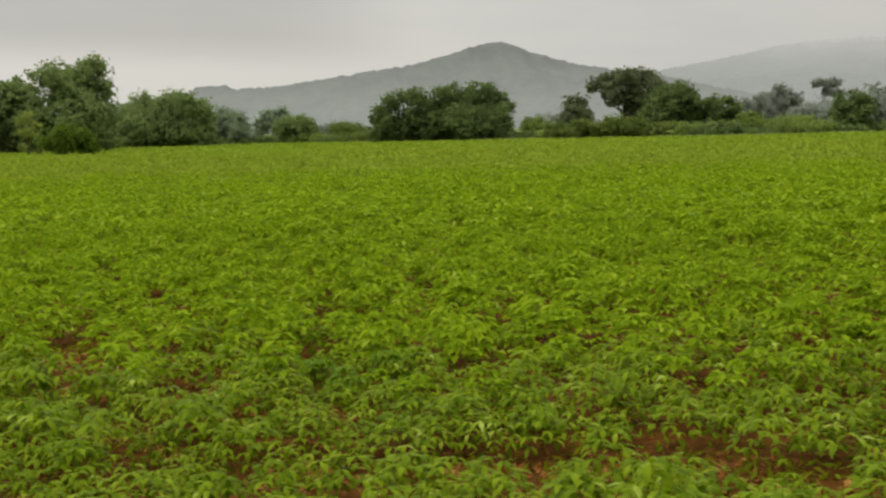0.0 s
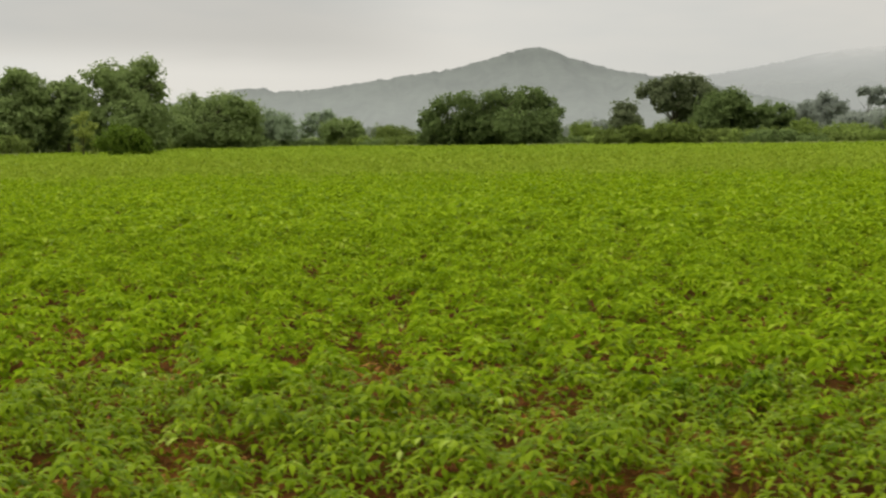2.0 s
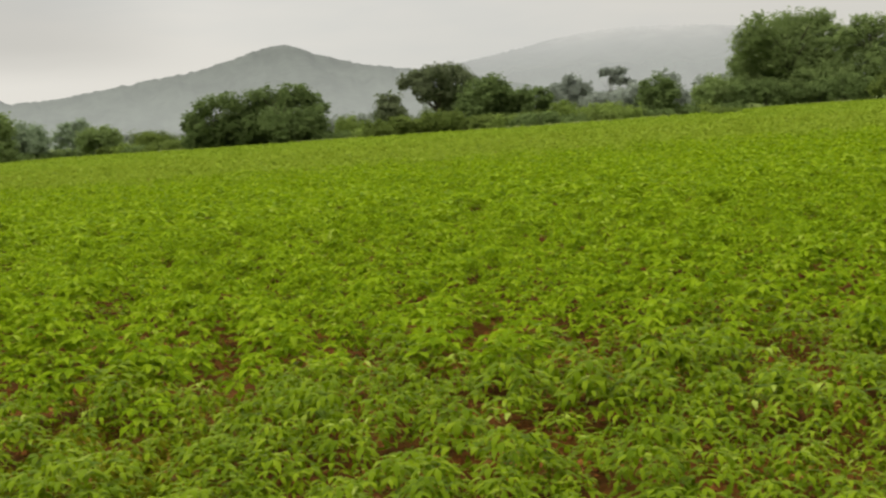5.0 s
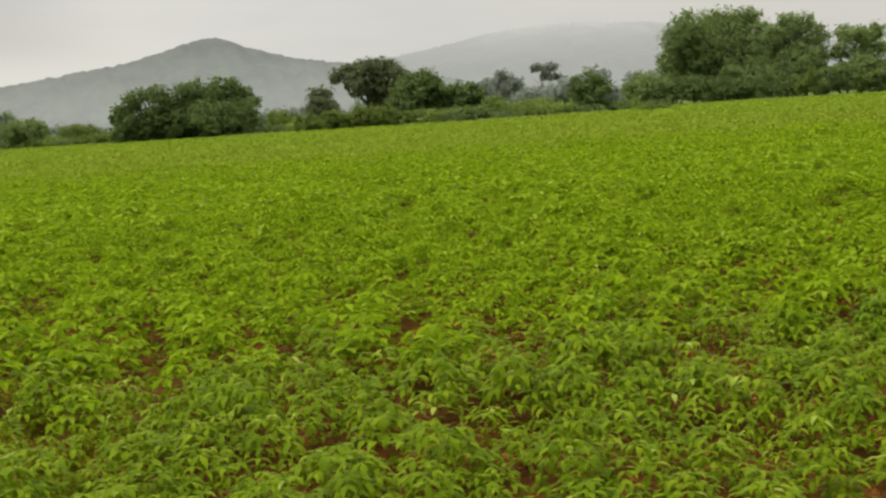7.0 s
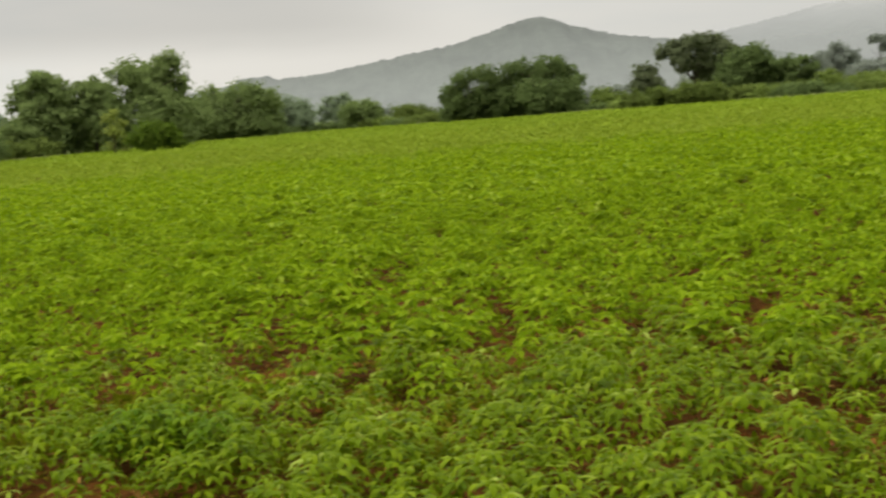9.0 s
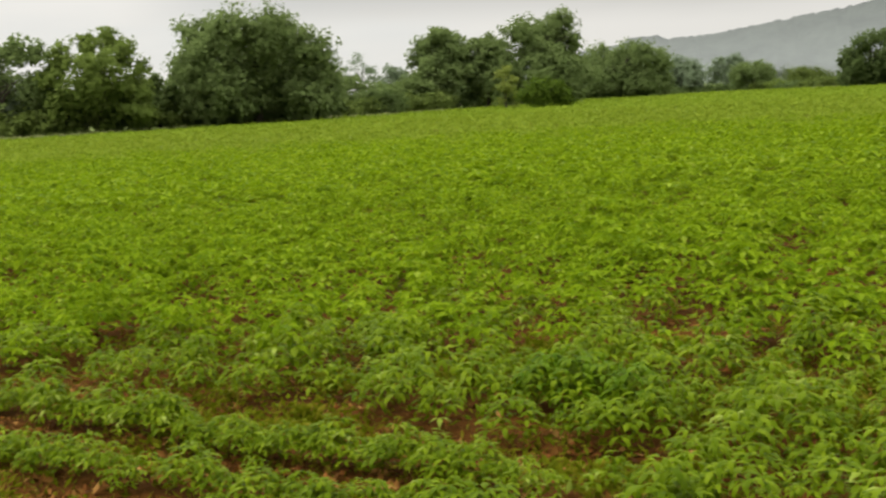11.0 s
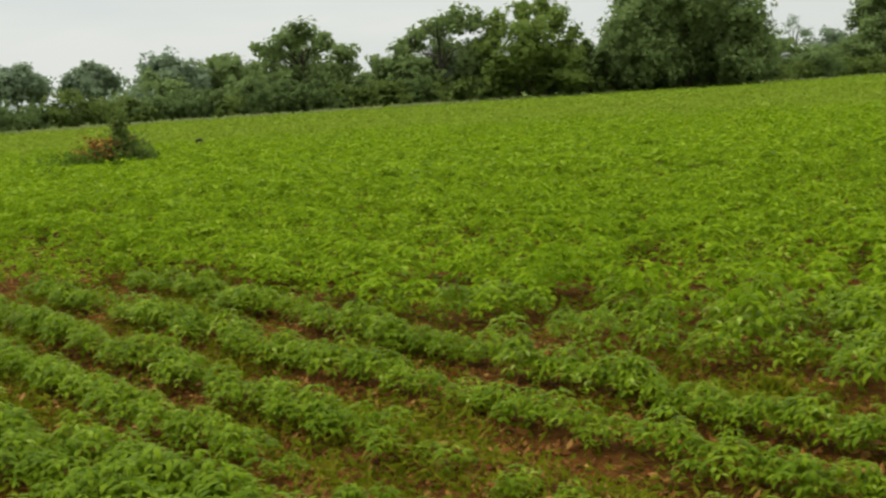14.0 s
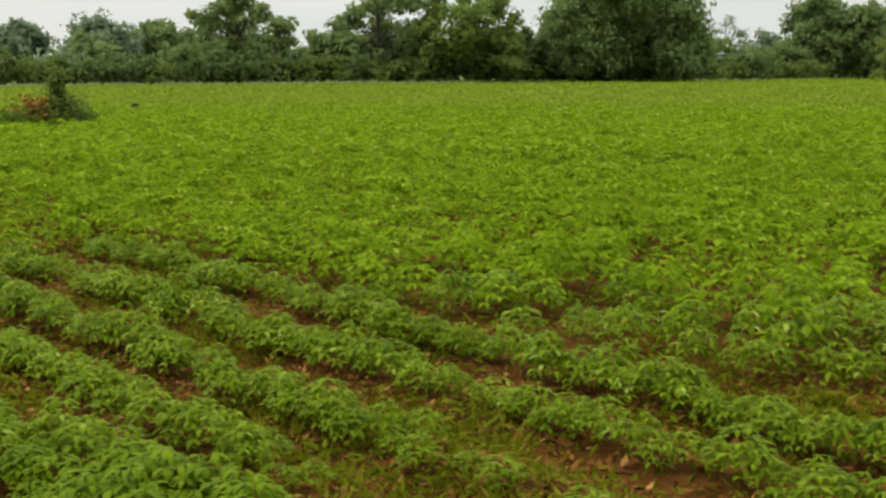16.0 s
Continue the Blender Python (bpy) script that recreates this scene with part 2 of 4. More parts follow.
MAT_SHRUB = leaf_material("shrub_leaf_pale", (0.17, 0.215, 0.045), (0.22, 0.265, 0.055), (0.28, 0.32, 0.075), 0.5, 0.7, 0.5, 0.6, 0.03)
MAT_GRASS = leaf_material("margin_grass", (0.19, 0.225, 0.075), (0.25, 0.28, 0.11), (0.33, 0.34, 0.16), 0.45, 0.7, 0.5, 0.3, 0.03)
MAT_DRY = leaf_material("dry_leaf", (0.055, 0.023, 0.005), (0.205, 0.090, 0.018), (0.34, 0.185, 0.050), 0.2, 0.8, 0.4, 3.0, 0.1)
MAT_BARK = grained("bark", (0.030, 0.026, 0.018), (0.085, 0.072, 0.052), 3.0, 0.9, 0.8, 8.0, 0.03)
# bark of the distant trees, paled to carry the haze
MAT_BARK_HAZE = grained("bark_haze", (0.10, 0.10, 0.09), (0.17, 0.17, 0.15), 3.0, 0.9, 0.8, 8.0, 0.03)
MAT_STONE = grained("dark_stone", (0.012, 0.010, 0.008), (0.035, 0.029, 0.022), 6.0, 0.85, 0.6, 6.0, 0.01)
MAT_HILL = hill_material("near_hill_woods_mist_glow", (0.036, 0.042, 0.034), (0.96, 1.0, 0.985), (0.272, 0.160), (15.0, 105.0))
MAT_HILL_FAR = hill_material("far_hill_woods_mist_glow", (0.02, 0.025, 0.02), (0.98, 1.0, 0.99), (0.35, 0.41), (60.0, 165.0), (70.0, 170.0))


# ---- mesh tools ----
def mesh_of(name, verts, tris, mats, mat_index=None, smooth=False):
    """A mesh from arrays of corners and triangles."""
    verts, tris = np.asarray(verts, np.float32), np.asarray(tris, np.int32)
    me = bpy.data.meshes.new(name)
    me.vertices.add(len(verts))
    me.vertices.foreach_set("co", verts.ravel())
    me.loops.add(len(tris) * 3)
    me.loops.foreach_set("vertex_index", tris.ravel())
    me.polygons.add(len(tris))
    me.polygons.foreach_set("loop_start", np.arange(0, len(tris) * 3, 3, dtype=np.int32))
    me.polygons.foreach_set("loop_total", np.full(len(tris), 3, np.int32))
    for m in mats:
        me.materials.append(m)
    if mat_index is not None:
        me.polygons.foreach_set("material_index", np.asarray(mat_index, np.int32))
    me.polygons.foreach_set("use_smooth", np.full(len(tris), smooth))
    me.update(calc_edges=True)
    me.validate()
    return me


def part(name, me, parent, label=""):
    ob = new(name, me)
    ob.parent = parent
    return tagged(ob, label)


def join(pieces):
    """Lays (verts, tris) pieces into one."""
    vs, ts, n = [], [], 0
    for v, t in pieces:
        vs.append(v)
        ts.append(np.asarray(t) + n)
        n += len(v)
    return np.concatenate(vs), np.concatenate(ts)


def tube(points, radii, sides=6):
    """A tapered limb along points."""
    points = np.asarray(points, float)
    rings = []
    for i, p in enumerate(points):
        d = points[min(i + 1, len(points) - 1)] - points[max(i - 1, 0)]
        d /= np.linalg.norm(d) + 1e-9
        a = np.cross(d, (0.31, 0.94, 0.12))
        a /= np.linalg.norm(a) + 1e-9
        b = np.cross(d, a)
        ang = np.arange(sides) * 2 * np.pi / sides
        rings.append(p + radii[i] * (np.cos(ang)[:, None] * a + np.sin(ang)[:, None] * b))
    tris = []
    for i in range(len(points) - 1):
        for j in range(sides):
            k = (j + 1) % sides
            a, b, c, d = i * sides + j, i * sides + k, (i + 1) * sides + j, (i + 1) * sides + k
            tris += [(a, b, d), (a, d, c)]
    top = (len(points) - 1) * sides
    tris += [(top, top + j, top + j + 1) for j in range(1, sides - 1)]
    return np.concatenate(rings), np.array(tris)


def frames_from(normal, rng):
    """Two unit vectors across each normal, turned at random."""
    n = normal / (np.linalg.norm(normal, axis=1, keepdims=True) + 1e-9)
    r = rng.normal(size=n.shape)
    a = np.cross(n, r)
    a /= np.linalg.norm(a, axis=1, keepdims=True) + 1e-9
    return n, a, np.cross(n, a)


def leaf_cloud(centres, normals, sizes, rng, slim=0.55):
    """Folded leaf shapes: base, two sides and a tip, bent along the midrib."""
    n, a, b = frames_from(normals, rng)
    s = np.asarray(sizes)[:, None]
    fold = 0.12 * s * n
    v = np.stack([centres - 0.5 * s * a, centres + 0.5 * slim * s * b - fold, centres + 0.5 * s * a - fold, centres - 0.5 * slim * s * b - fold], 1)
    i = np.arange(len(centres))[:, None] * 4
    t = np.stack([i + [[0, 1, 2]], i + [[0, 2, 3]]], 1).reshape(-1, 3)
    return v.reshape(-1, 3), t


# ---- the lie of the land ----
ROW_C, ROW_S = math.cos(radians(10)), math.sin(radians(10))
# furrows and ridges: distance across the rows, and how it drifts along them
FURROWS = ((3.56, -0.02), (3.01, -0.06), (2.41, -0.025), (1.86, -0.03), (1.22, 0.0))
RIDGES = ((3.26, -0.065, 0.80, -20), (2.66, -0.02, 0.78, -20), (2.07, -0.03, 0.78, -20), (1.58, -0.02, 0.8, -20), (1.16, 0.0, 0.86, -8.3), (0.90, 0.0, 0.98, -20), (0.42, 0.0, 0.98, -20), (0.05, 0.0, 0.9, -20))
EDGE_AZ = (-75, -62, -54, -47, -38, -30, -25, -22, -16, -10, -5, 0, 4, 11, 16, 21, 26, 40)
EDGE_D = (83, 86, 95, 98, 103, 116, 123, 137, 182, 208, 177, 163, 163, 143, 156, 208, 190, 182)


def across_rows(x, y):
    return y * ROW_C + x * ROW_S


def furrow_gap(x, y):
    """How far a place lies from the middle of the nearest furrow."""
    s, drift = across_rows(x, y), np.clip(np.asarray(x) + 9, -5, 4)
    return np.min(np.stack([np.abs(s - c - k * drift) + np.where((c == 1.22) & (np.asarray(x) > -8.4), 1.0, 0.0) for c, k in FURROWS]), 0)


def ridge_zone(x, y):
    """1 where the crop stands on separate ridges, 0 where the canopy has closed."""
    return np.clip((-4.2 - np.asarray(x)) / 0.9, 0, 1) * np.clip((3.78 - across_rows(x, y)) / 0.25, 0, 1)


def patchy(x, y, scale):
    """A soft uneven pattern between 0 and 1 for thick and thin growth."""
    return 0.5 + 0.25 * (np.sin(x / scale + 2.0 * np.sin(y / scale * 0.7)) + np.sin(y / scale * 1.3 + 1.7 * np.sin(x / scale * 0.6 + 1.0)))


def land(x, y):
    x, y = np.asarray(x, float), np.asarray(y, float)
    f = np.exp(-((furrow_gap(x, y)) / 0.13) ** 2)
    near = np.clip((26 - np.hypot(x + 3, y)) / 8, 0, 1)
    rough = 0.012 * np.sin(5.1 * x + 1.7 * np.sin(3.3 * y)) * np.sin(4.3 * y + 1.3 * np.sin(2.9 * x))
    fall = 0.0043 * np.clip(np.hypot(x + 3.4, y) - 15, 0, 600)  # the field falls gently away
    return near * (0.03 + rough - 0.055 * f * ridge_zone(x, y)) - fall


def build_ground():
    far = np.array([16, 20, 26, 35, 50, 65, 80, 100, 125, 160, 200, 240, 300, 360, 540, 800, 1200, 1800, 2600, 3600])
    xs = np.concatenate([-far[::-1] - 1.0, np.arange(-16, 6.01, 0.1), far - 8.0])
    ys = np.concatenate([-far[::-1] + 10.0, np.arange(-4, 13.01, 0.1), far])
    xs, ys = np.unique(xs.round(3)), np.unique(ys.round(3))
    gx, gy = np.meshgrid(xs, ys)
    v = np.stack([gx, gy, land(gx, gy)], -1).reshape(-1, 3)
    i = np.arange(len(xs) * len(ys)).reshape(len(ys), len(xs))
    a, b, c, d = i[:-1, :-1].ravel(), i[:-1, 1:].ravel(), i[1:, 1:].ravel(), i[1:, :-1].ravel()
    t = np.concatenate([np.stack([a, b, c], 1), np.stack([a, c, d], 1)])
    ob = new("ground", mesh_of("ground", v, t, [MAT_SOIL], smooth=True))
    tagged(ob, "red-brown tilled field soil running into rough pasture", "ground", kind="structure")


build_ground()


def build_hill(name, az, el, dist, depth, material, label, bumps):
    """A wooded ridge: its skyline by azimuth and elevation from the field, with slopes before and behind."""
    rng = np.random.default_rng(len(az))
    a = np.linspace(az[0], az[-1], 1300)
    crest = dist * np.tan(np.radians(np.interp(a, az, el)))
    k = np.convolve(np.r_[crest[0], crest, crest[-1]], np.ones(3) / 3, "valid")
    jag = np.interp(a, np.linspace(az[0], az[-1], 900), rng.normal(size=900)) * bumps
    k = k + jag
    rows = [(-1.0, 0.0), (-0.8, 0.22), (-0.6, 0.42), (-0.4, 0.62), (-0.22, 0.80), (-0.1, 0.92), (0.0, 1.0), (0.3, 0.7), (1.0, -0.05)]
    v = []
    for n, (off, frac) in enumerate(rows):
        d = dist + off * depth + (0 if n == 6 else 25 * np.sin(a * 2.1 + n) + 15 * np.sin(a * 5.3 + 2 * n))
        z = k * frac + (0 if n in (0, 6, 8) else 1.5) * bumps * np.interp(a, np.linspace(az[0], az[-1], 90), rng.normal(size=90))
        z = np.where(n == 0, -6.0, z)
        v.append(np.stack([-3 + d * np.sin(np.radians(a)), d * np.cos(np.radians(a)), z], -1))
    v = np.concatenate(v)
    i = np.arange(len(rows) * 1300).reshape(len(rows), 1300)
    q = i[:-1, :-1].ravel(), i[:-1, 1:].ravel(), i[1:, 1:].ravel(), i[1:, :-1].ravel()
    t = np.concatenate([np.stack([q[0], q[1], q[2]], 1), np.stack([q[0], q[2], q[3]], 1)])
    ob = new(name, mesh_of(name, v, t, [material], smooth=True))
    tagged(ob, label, "hill", kind="structure")


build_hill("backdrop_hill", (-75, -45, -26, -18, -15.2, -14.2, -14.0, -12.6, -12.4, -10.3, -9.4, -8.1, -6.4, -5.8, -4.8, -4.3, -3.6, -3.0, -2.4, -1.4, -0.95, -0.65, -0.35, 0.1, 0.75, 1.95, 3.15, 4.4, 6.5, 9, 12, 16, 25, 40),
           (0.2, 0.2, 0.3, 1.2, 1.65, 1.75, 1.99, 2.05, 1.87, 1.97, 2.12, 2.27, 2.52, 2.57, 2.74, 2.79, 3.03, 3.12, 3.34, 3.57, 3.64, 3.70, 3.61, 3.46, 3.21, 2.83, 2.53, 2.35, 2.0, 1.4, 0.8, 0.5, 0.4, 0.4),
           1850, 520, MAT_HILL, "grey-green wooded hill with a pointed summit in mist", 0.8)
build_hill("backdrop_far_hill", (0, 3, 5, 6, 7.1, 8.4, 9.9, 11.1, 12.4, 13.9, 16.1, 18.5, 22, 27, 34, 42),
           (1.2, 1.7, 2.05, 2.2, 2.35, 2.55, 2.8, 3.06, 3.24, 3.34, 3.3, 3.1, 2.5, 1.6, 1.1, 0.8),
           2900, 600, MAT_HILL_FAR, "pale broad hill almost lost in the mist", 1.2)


# ---- trees and bushes ----
def trunk_mesh(rng, height, spread, base_radius, lean=0.0, limbs=7, fork=0.35):
    pieces = []
    bend = rng.normal(size=2) * 0.04 * height + (lean, 0)
    top = np.array([bend[0], bend[1], height * 0.72])
    p = [np.array([0, 0, -0.1]), np.array([bend[0] * 0.2, bend[1] * 0.2, height * 0.15]), np.array([bend[0] * 0.6, bend[1] * 0.6, height * fork]), top]
    pieces.append(tube(p, [base_radius * 1.25, base_radius, base_radius * 0.75, base_radius * 0.25], 8))
    for k in range(limbs):
        a = 2 * np.pi * (k + rng.uniform(0, 0.7)) / limbs
        z0 = height * rng.uniform(fork * 0.6, fork * 1.5)
        f = min(z0 / height / 0.72, 1)
        start = np.array([bend[0] * f, bend[1] * f, z0])
        reach, rise = spread * rng.uniform(0.15, 0.27), height * rng.uniform(0.15, 0.36)
        mid = start + np.array([np.cos(a) * reach * 0.5, np.sin(a) * reach * 0.5, rise * 0.6])
        end = start + np.array([np.cos(a) * reach, np.sin(a) * reach, min(rise, height * 0.93 - z0)])
        pieces.append(tube([start, mid, end], [base_radius * 0.5, base_radius * 0.32, base_radius * 0.1], 5))
        for _ in range(2):
            e2 = mid + np.array([rng.normal() * spread * 0.14, rng.normal() * spread * 0.14, height * rng.uniform(0.08, 0.2)])
            pieces.append(tube([mid, e2], [base_radius * 0.22, base_radius * 0.06], 4))
    return join(pieces)


def crown_mesh(rng, width, bottom, top, leaf, lobes, density=1.0, open_air=0.35, depth=0.8):
    """Leaves gathered in clumps on the shells of overlapping lobes, given as (across, up, size) or as a number of lobes in a dome."""
    h = top - bottom
    if isinstance(lobes, int):
        made = [(0.0, 0.48, 0.30)]
        for k in range(lobes):
            u = (k + rng.uniform(0.1, 0.9)) / lobes
            size = rng.uniform(0.13, 0.20)
            wide = math.sqrt(max(0.0, 1 - (max(0.0, u - 0.35) / 0.68) ** 2)) * (0.85 + 0.15 * min(1, u / 0.35))
            a = 2.4 * k + rng.uniform(-0.6, 0.6)
            made.append((math.cos(a) * (0.5 * wide - size * 0.8), u, size, math.sin(a) * (0.5 * wide - size * 0.8)))
    else:
        made = [(a, f, r, rng.uniform(-0.5, 0.5) * depth * math.sqrt(max(0.02, 1 - 4 * a * a))) for a, f, r in lobes]
        if bottom < 0.1 * top:
            made += [(a + rng.uniform(-0.04, 0.04), f, 0.15, rng.uniform(-0.2, 0.2)) for a, f in ((-0.36, 0.16), (-0.14, 0.14), (0.12, 0.17), (0.36, 0.15), (-0.33, 0.36), (0.33, 0.38))]
    centres, normals = [], []
    for lobe in made:
        across, u, size = lobe[:3]
        away = lobe[3] if len(lobe) > 3 else 0.0
        r = width * size * 1.12
        rz = min(r * 0.9, h * 0.42)
        z = bottom + rz * 0.8 + u * (h - 1.75 * rz) if isinstance(lobes, int) else min(max(top * u, bottom + rz * 0.8), top - rz * 0.92)
        c = np.array([across * width, away * width, z])
        share = density * 13.0 * r * rz / (leaf * leaf * 0.3)
        clumps = max(7, int(share / 16))
        d = rng.normal(size=(clumps, 3))
        d /= np.linalg.norm(d, axis=1, keepdims=True)
        cc = c + d * np.array([r, r, rz]) * rng.uniform(0.25, 1.1, (clumps, 1)) ** 0.6
        keep = rng.random(clumps) > open_air * 0.5
        cc, d = cc[keep], d[keep]
        per = max(4, int(share / max(len(cc), 1)))
        pts = np.repeat(cc, per, 0) + np.clip(rng.normal(size=(len(cc) * per, 3)), -1.6, 1.6) * (0.5 * leaf + 0.07 * r) * np.array([1, 1, 0.75])
        nn = np.repeat(d, per, 0) * 0.9 + rng.normal(size=(len(cc) * per, 3)) * 0.42 + np.array([0, 0, 0.45])
        inner = int(share * 0.25)
        e = rng.normal(size=(inner, 3))
        e *= (rng.random((inner, 1)) ** 0.4) * 0.8 / np.linalg.norm(e, axis=1, keepdims=True)
        centres += [pts, c + e * np.array([r, r, rz])]
        normals += [nn, e + rng.normal(size=(inner, 3)) * 0.5 + np.array([0, 0, 0.4])]
    c, n = np.concatenate(centres), np.concatenate(normals)
    ok = c[:, 2] > 0.04
    c, n = c[ok], n[ok]
    return leaf_cloud(c, n, leaf * rng.uniform(0.65, 1.35, len(c)), rng)


def tree(x, y, top, width, material, label, seed, bottom=0.3, leaf=0.24, lobes=9, density=1.0, trunk=0.16, open_air=0.35, category="tree", group="trees along the field's edge", lean=0.0, limbs=7):
    rng = np.random.default_rng(seed)
    ob = new("tree")
    ob.location = (x, y, float(land(x, y)))
    ob.rotation_euler = (0, 0, -math.atan2(x + 3.5, y))
    v, t = trunk_mesh(rng, top, width, trunk, lean, limbs)
    # distant trunks take the bark with haze in its colour
    part("trunk", mesh_of("trunk", v, t, [MAT_BARK_HAZE if material is MAT_TREE_FAR_HAZE else MAT_BARK], smooth=True), ob, "grey-brown branching trunk")
    v, t = crown_mesh(rng, width, bottom * top, top, leaf, lobes, density, open_air)
    part("crown", mesh_of("crown", v, t, [material]), ob)
    return tagged(ob, label, category, group)


def bush(x, y, top, width, material, label, seed, leaf=0.24, density=0.8, lobes=8, group="bushes along the field's edge"):
    rng = np.random.default_rng(seed)
    ob = new("bush")
    ob.location = (x, y, float(land(x, y)))
    ob.rotation_euler = (0, 0, rng.uniform(0, 6.28))
    pieces = []
    for k in range(5):
        a = rng.uniform(0, 6.28)
        e = np.array([np.cos(a) * width * 0.25, np.sin(a) * width * 0.25, top * rng.uniform(0.5, 0.8)])
        pieces.append(tube([np.array([np.cos(a) * 0.08, np.sin(a) * 0.08, -0.05]), e * (0.45, 0.45, 0.6), e], [0.045, 0.03, 0.01], 5))
    v, t = join(pieces)
    part("stem", mesh_of("stem", v, t, [MAT_BARK], smooth=True), ob, "thin brown woody stems")
    v, t = crown_mesh(rng, width, 0.0, top, leaf, lobes, density, 0.2)
    part("foliage", mesh_of("foliage", v, t, [material]), ob)
    return tagged(ob, label, "bush", group)


DARK = "dark green broadleaf tree with a dense rounded crown"
# crown outlines: lobes as (across, up, size), in parts of the tree's width and height
WIDE = [(-0.30, 0.84, 0.16), (-0.12, 0.90, 0.15), (0.08, 0.80, 0.16), (0.20, 0.78, 0.14), (0.36, 0.62, 0.14), (0.40, 0.40, 0.13), (-0.42, 0.52, 0.11), (-0.28, 0.55, 0.18), (0.0, 0.5, 0.24), (0.2, 0.45, 0.22), (-0.2, 0.25, 0.2), (0.1, 0.2, 0.2), (0.32, 0.2, 0.17), (-0.36, 0.2, 0.14)]
KNOB = [(0.26, 0.92, 0.15), (0.18, 0.76, 0.17), (-0.05, 0.82, 0.17), (-0.22, 0.78, 0.13), (0.40, 0.68, 0.08), (-0.40, 0.66, 0.09), (-0.38, 0.80, 0.035), (0.0, 0.6, 0.25), (0.28, 0.55, 0.2), (-0.3, 0.45, 0.2), (0.1, 0.35, 0.26), (0.38, 0.35, 0.14), (-0.3, 0.2, 0.2), (0.2, 0.15, 0.22)]
DOME_R = [(-0.2, 0.84, 0.16), (0.05, 0.86, 0.15), (0.22, 0.84, 0.14), (0.36, 0.68, 0.13), (0.45, 0.55, 0.07), (0.3, 0.35, 0.18), (-0.35, 0.6, 0.16), (0.0, 0.5, 0.24), (-0.3, 0.3, 0.2), (0.0, 0.2, 0.22), (0.3, 0.15, 0.16)]
DOME_L = [(0.1, 0.88, 0.16), (0.3, 0.80, 0.16), (-0.15, 0.74, 0.15), (-0.32, 0.57, 0.14), (-0.45, 0.45, 0.07), (-0.2, 0.4, 0.2), (0.2, 0.45, 0.24), (0.0, 0.2, 0.22), (-0.36, 0.18, 0.14), (0.35, 0.2, 0.17)]
UMBRELLA = [(0.02, 0.92, 0.11), (-0.14, 0.91, 0.11), (-0.28, 0.86, 0.11), (-0.40, 0.78, 0.09), (-0.45, 0.72, 0.06), (0.16, 0.92, 0.11), (0.28, 0.85, 0.11), (0.38, 0.74, 0.10), (-0.24, 0.70, 0.13), (-0.05, 0.70, 0.17), (0.15, 0.68, 0.18), (0.05, 0.50, 0.15), (-0.16, 0.56, 0.10), (0.28, 0.48, 0.16), (0.14, 0.36, 0.16), (0.3, 0.3, 0.14)]
BALL = [(0.0, 0.55, 0.34), (-0.22, 0.5, 0.22), (0.22, 0.52, 0.22), (-0.1, 0.76, 0.22), (0.12, 0.77, 0.2), (0.0, 0.3, 0.26)]
BILLOW = [(-0.20, 0.80, 0.15), (0.0, 0.88, 0.14), (0.17, 0.92, 0.14), (0.32, 0.88, 0.12), (0.42, 0.72, 0.10), (-0.34, 0.68, 0.13), (-0.43, 0.50, 0.08), (-0.34, 0.44, 0.15), (-0.12, 0.58, 0.21), (0.12, 0.62, 0.24), (0.35, 0.55, 0.16), (0.08, 0.36, 0.19), (-0.18, 0.32, 0.16), (0.30, 0.32, 0.15), (-0.36, 0.26, 0.12), (0.12, 0.22, 0.14)]
DENSE = [(-0.10, 0.90, 0.19), (0.14, 0.88, 0.18), (0.32, 0.72, 0.18), (-0.30, 0.74, 0.19), (0.0, 0.65, 0.28), (0.36, 0.50, 0.17), (-0.36, 0.52, 0.17), (0.05, 0.42, 0.28), (0.30, 0.30, 0.18), (-0.28, 0.32, 0.20), (0.02, 0.22, 0.22)]
TWIN = [(-0.24, 0.90, 0.18), (0.0, 0.82, 0.18), (0.26, 0.86, 0.17), (0.38, 0.64, 0.15), (0.08, 0.6, 0.26), (-0.34, 0.62, 0.17), (0.0, 0.40, 0.24), (0.30, 0.36, 0.18), (-0.30, 0.36, 0.18), (0.05, 0.22, 0.2)]
RAGGED = [(0.0, 0.90, 0.13), (-0.12, 0.84, 0.12), (0.2, 0.82, 0.12), (-0.3, 0.70, 0.13), (-0.44, 0.76, 0.05), (0.38, 0.64, 0.12), (0.43, 0.47, 0.08), (0.0, 0.55, 0.24), (-0.25, 0.4, 0.2), (0.25, 0.35, 0.2), (0.0, 0.2, 0.24), (-0.38, 0.3, 0.1)]
LOPSIDED = [(0.15, 0.90, 0.13), (-0.05, 0.86, 0.12), (0.28, 0.76, 0.14), (0.43, 0.62, 0.08), (-0.3, 0.74, 0.14), (-0.4, 0.55, 0.12), (0.0, 0.55, 0.25), (0.3, 0.4, 0.2), (-0.25, 0.3, 0.2), (0.1, 0.2, 0.24), (0.38, 0.2, 0.13)]
STEPPED = [(0.2, 0.89, 0.13), (0.38, 0.84, 0.1), (0.0, 0.82, 0.13), (-0.2, 0.72, 0.13), (-0.36, 0.58, 0.12), (-0.43, 0.46, 0.07), (0.1, 0.5, 0.24), (0.35, 0.5, 0.18), (-0.2, 0.35, 0.2), (0.0, 0.2, 0.24), (0.35, 0.2, 0.16), (-0.4, 0.2, 0.11)]
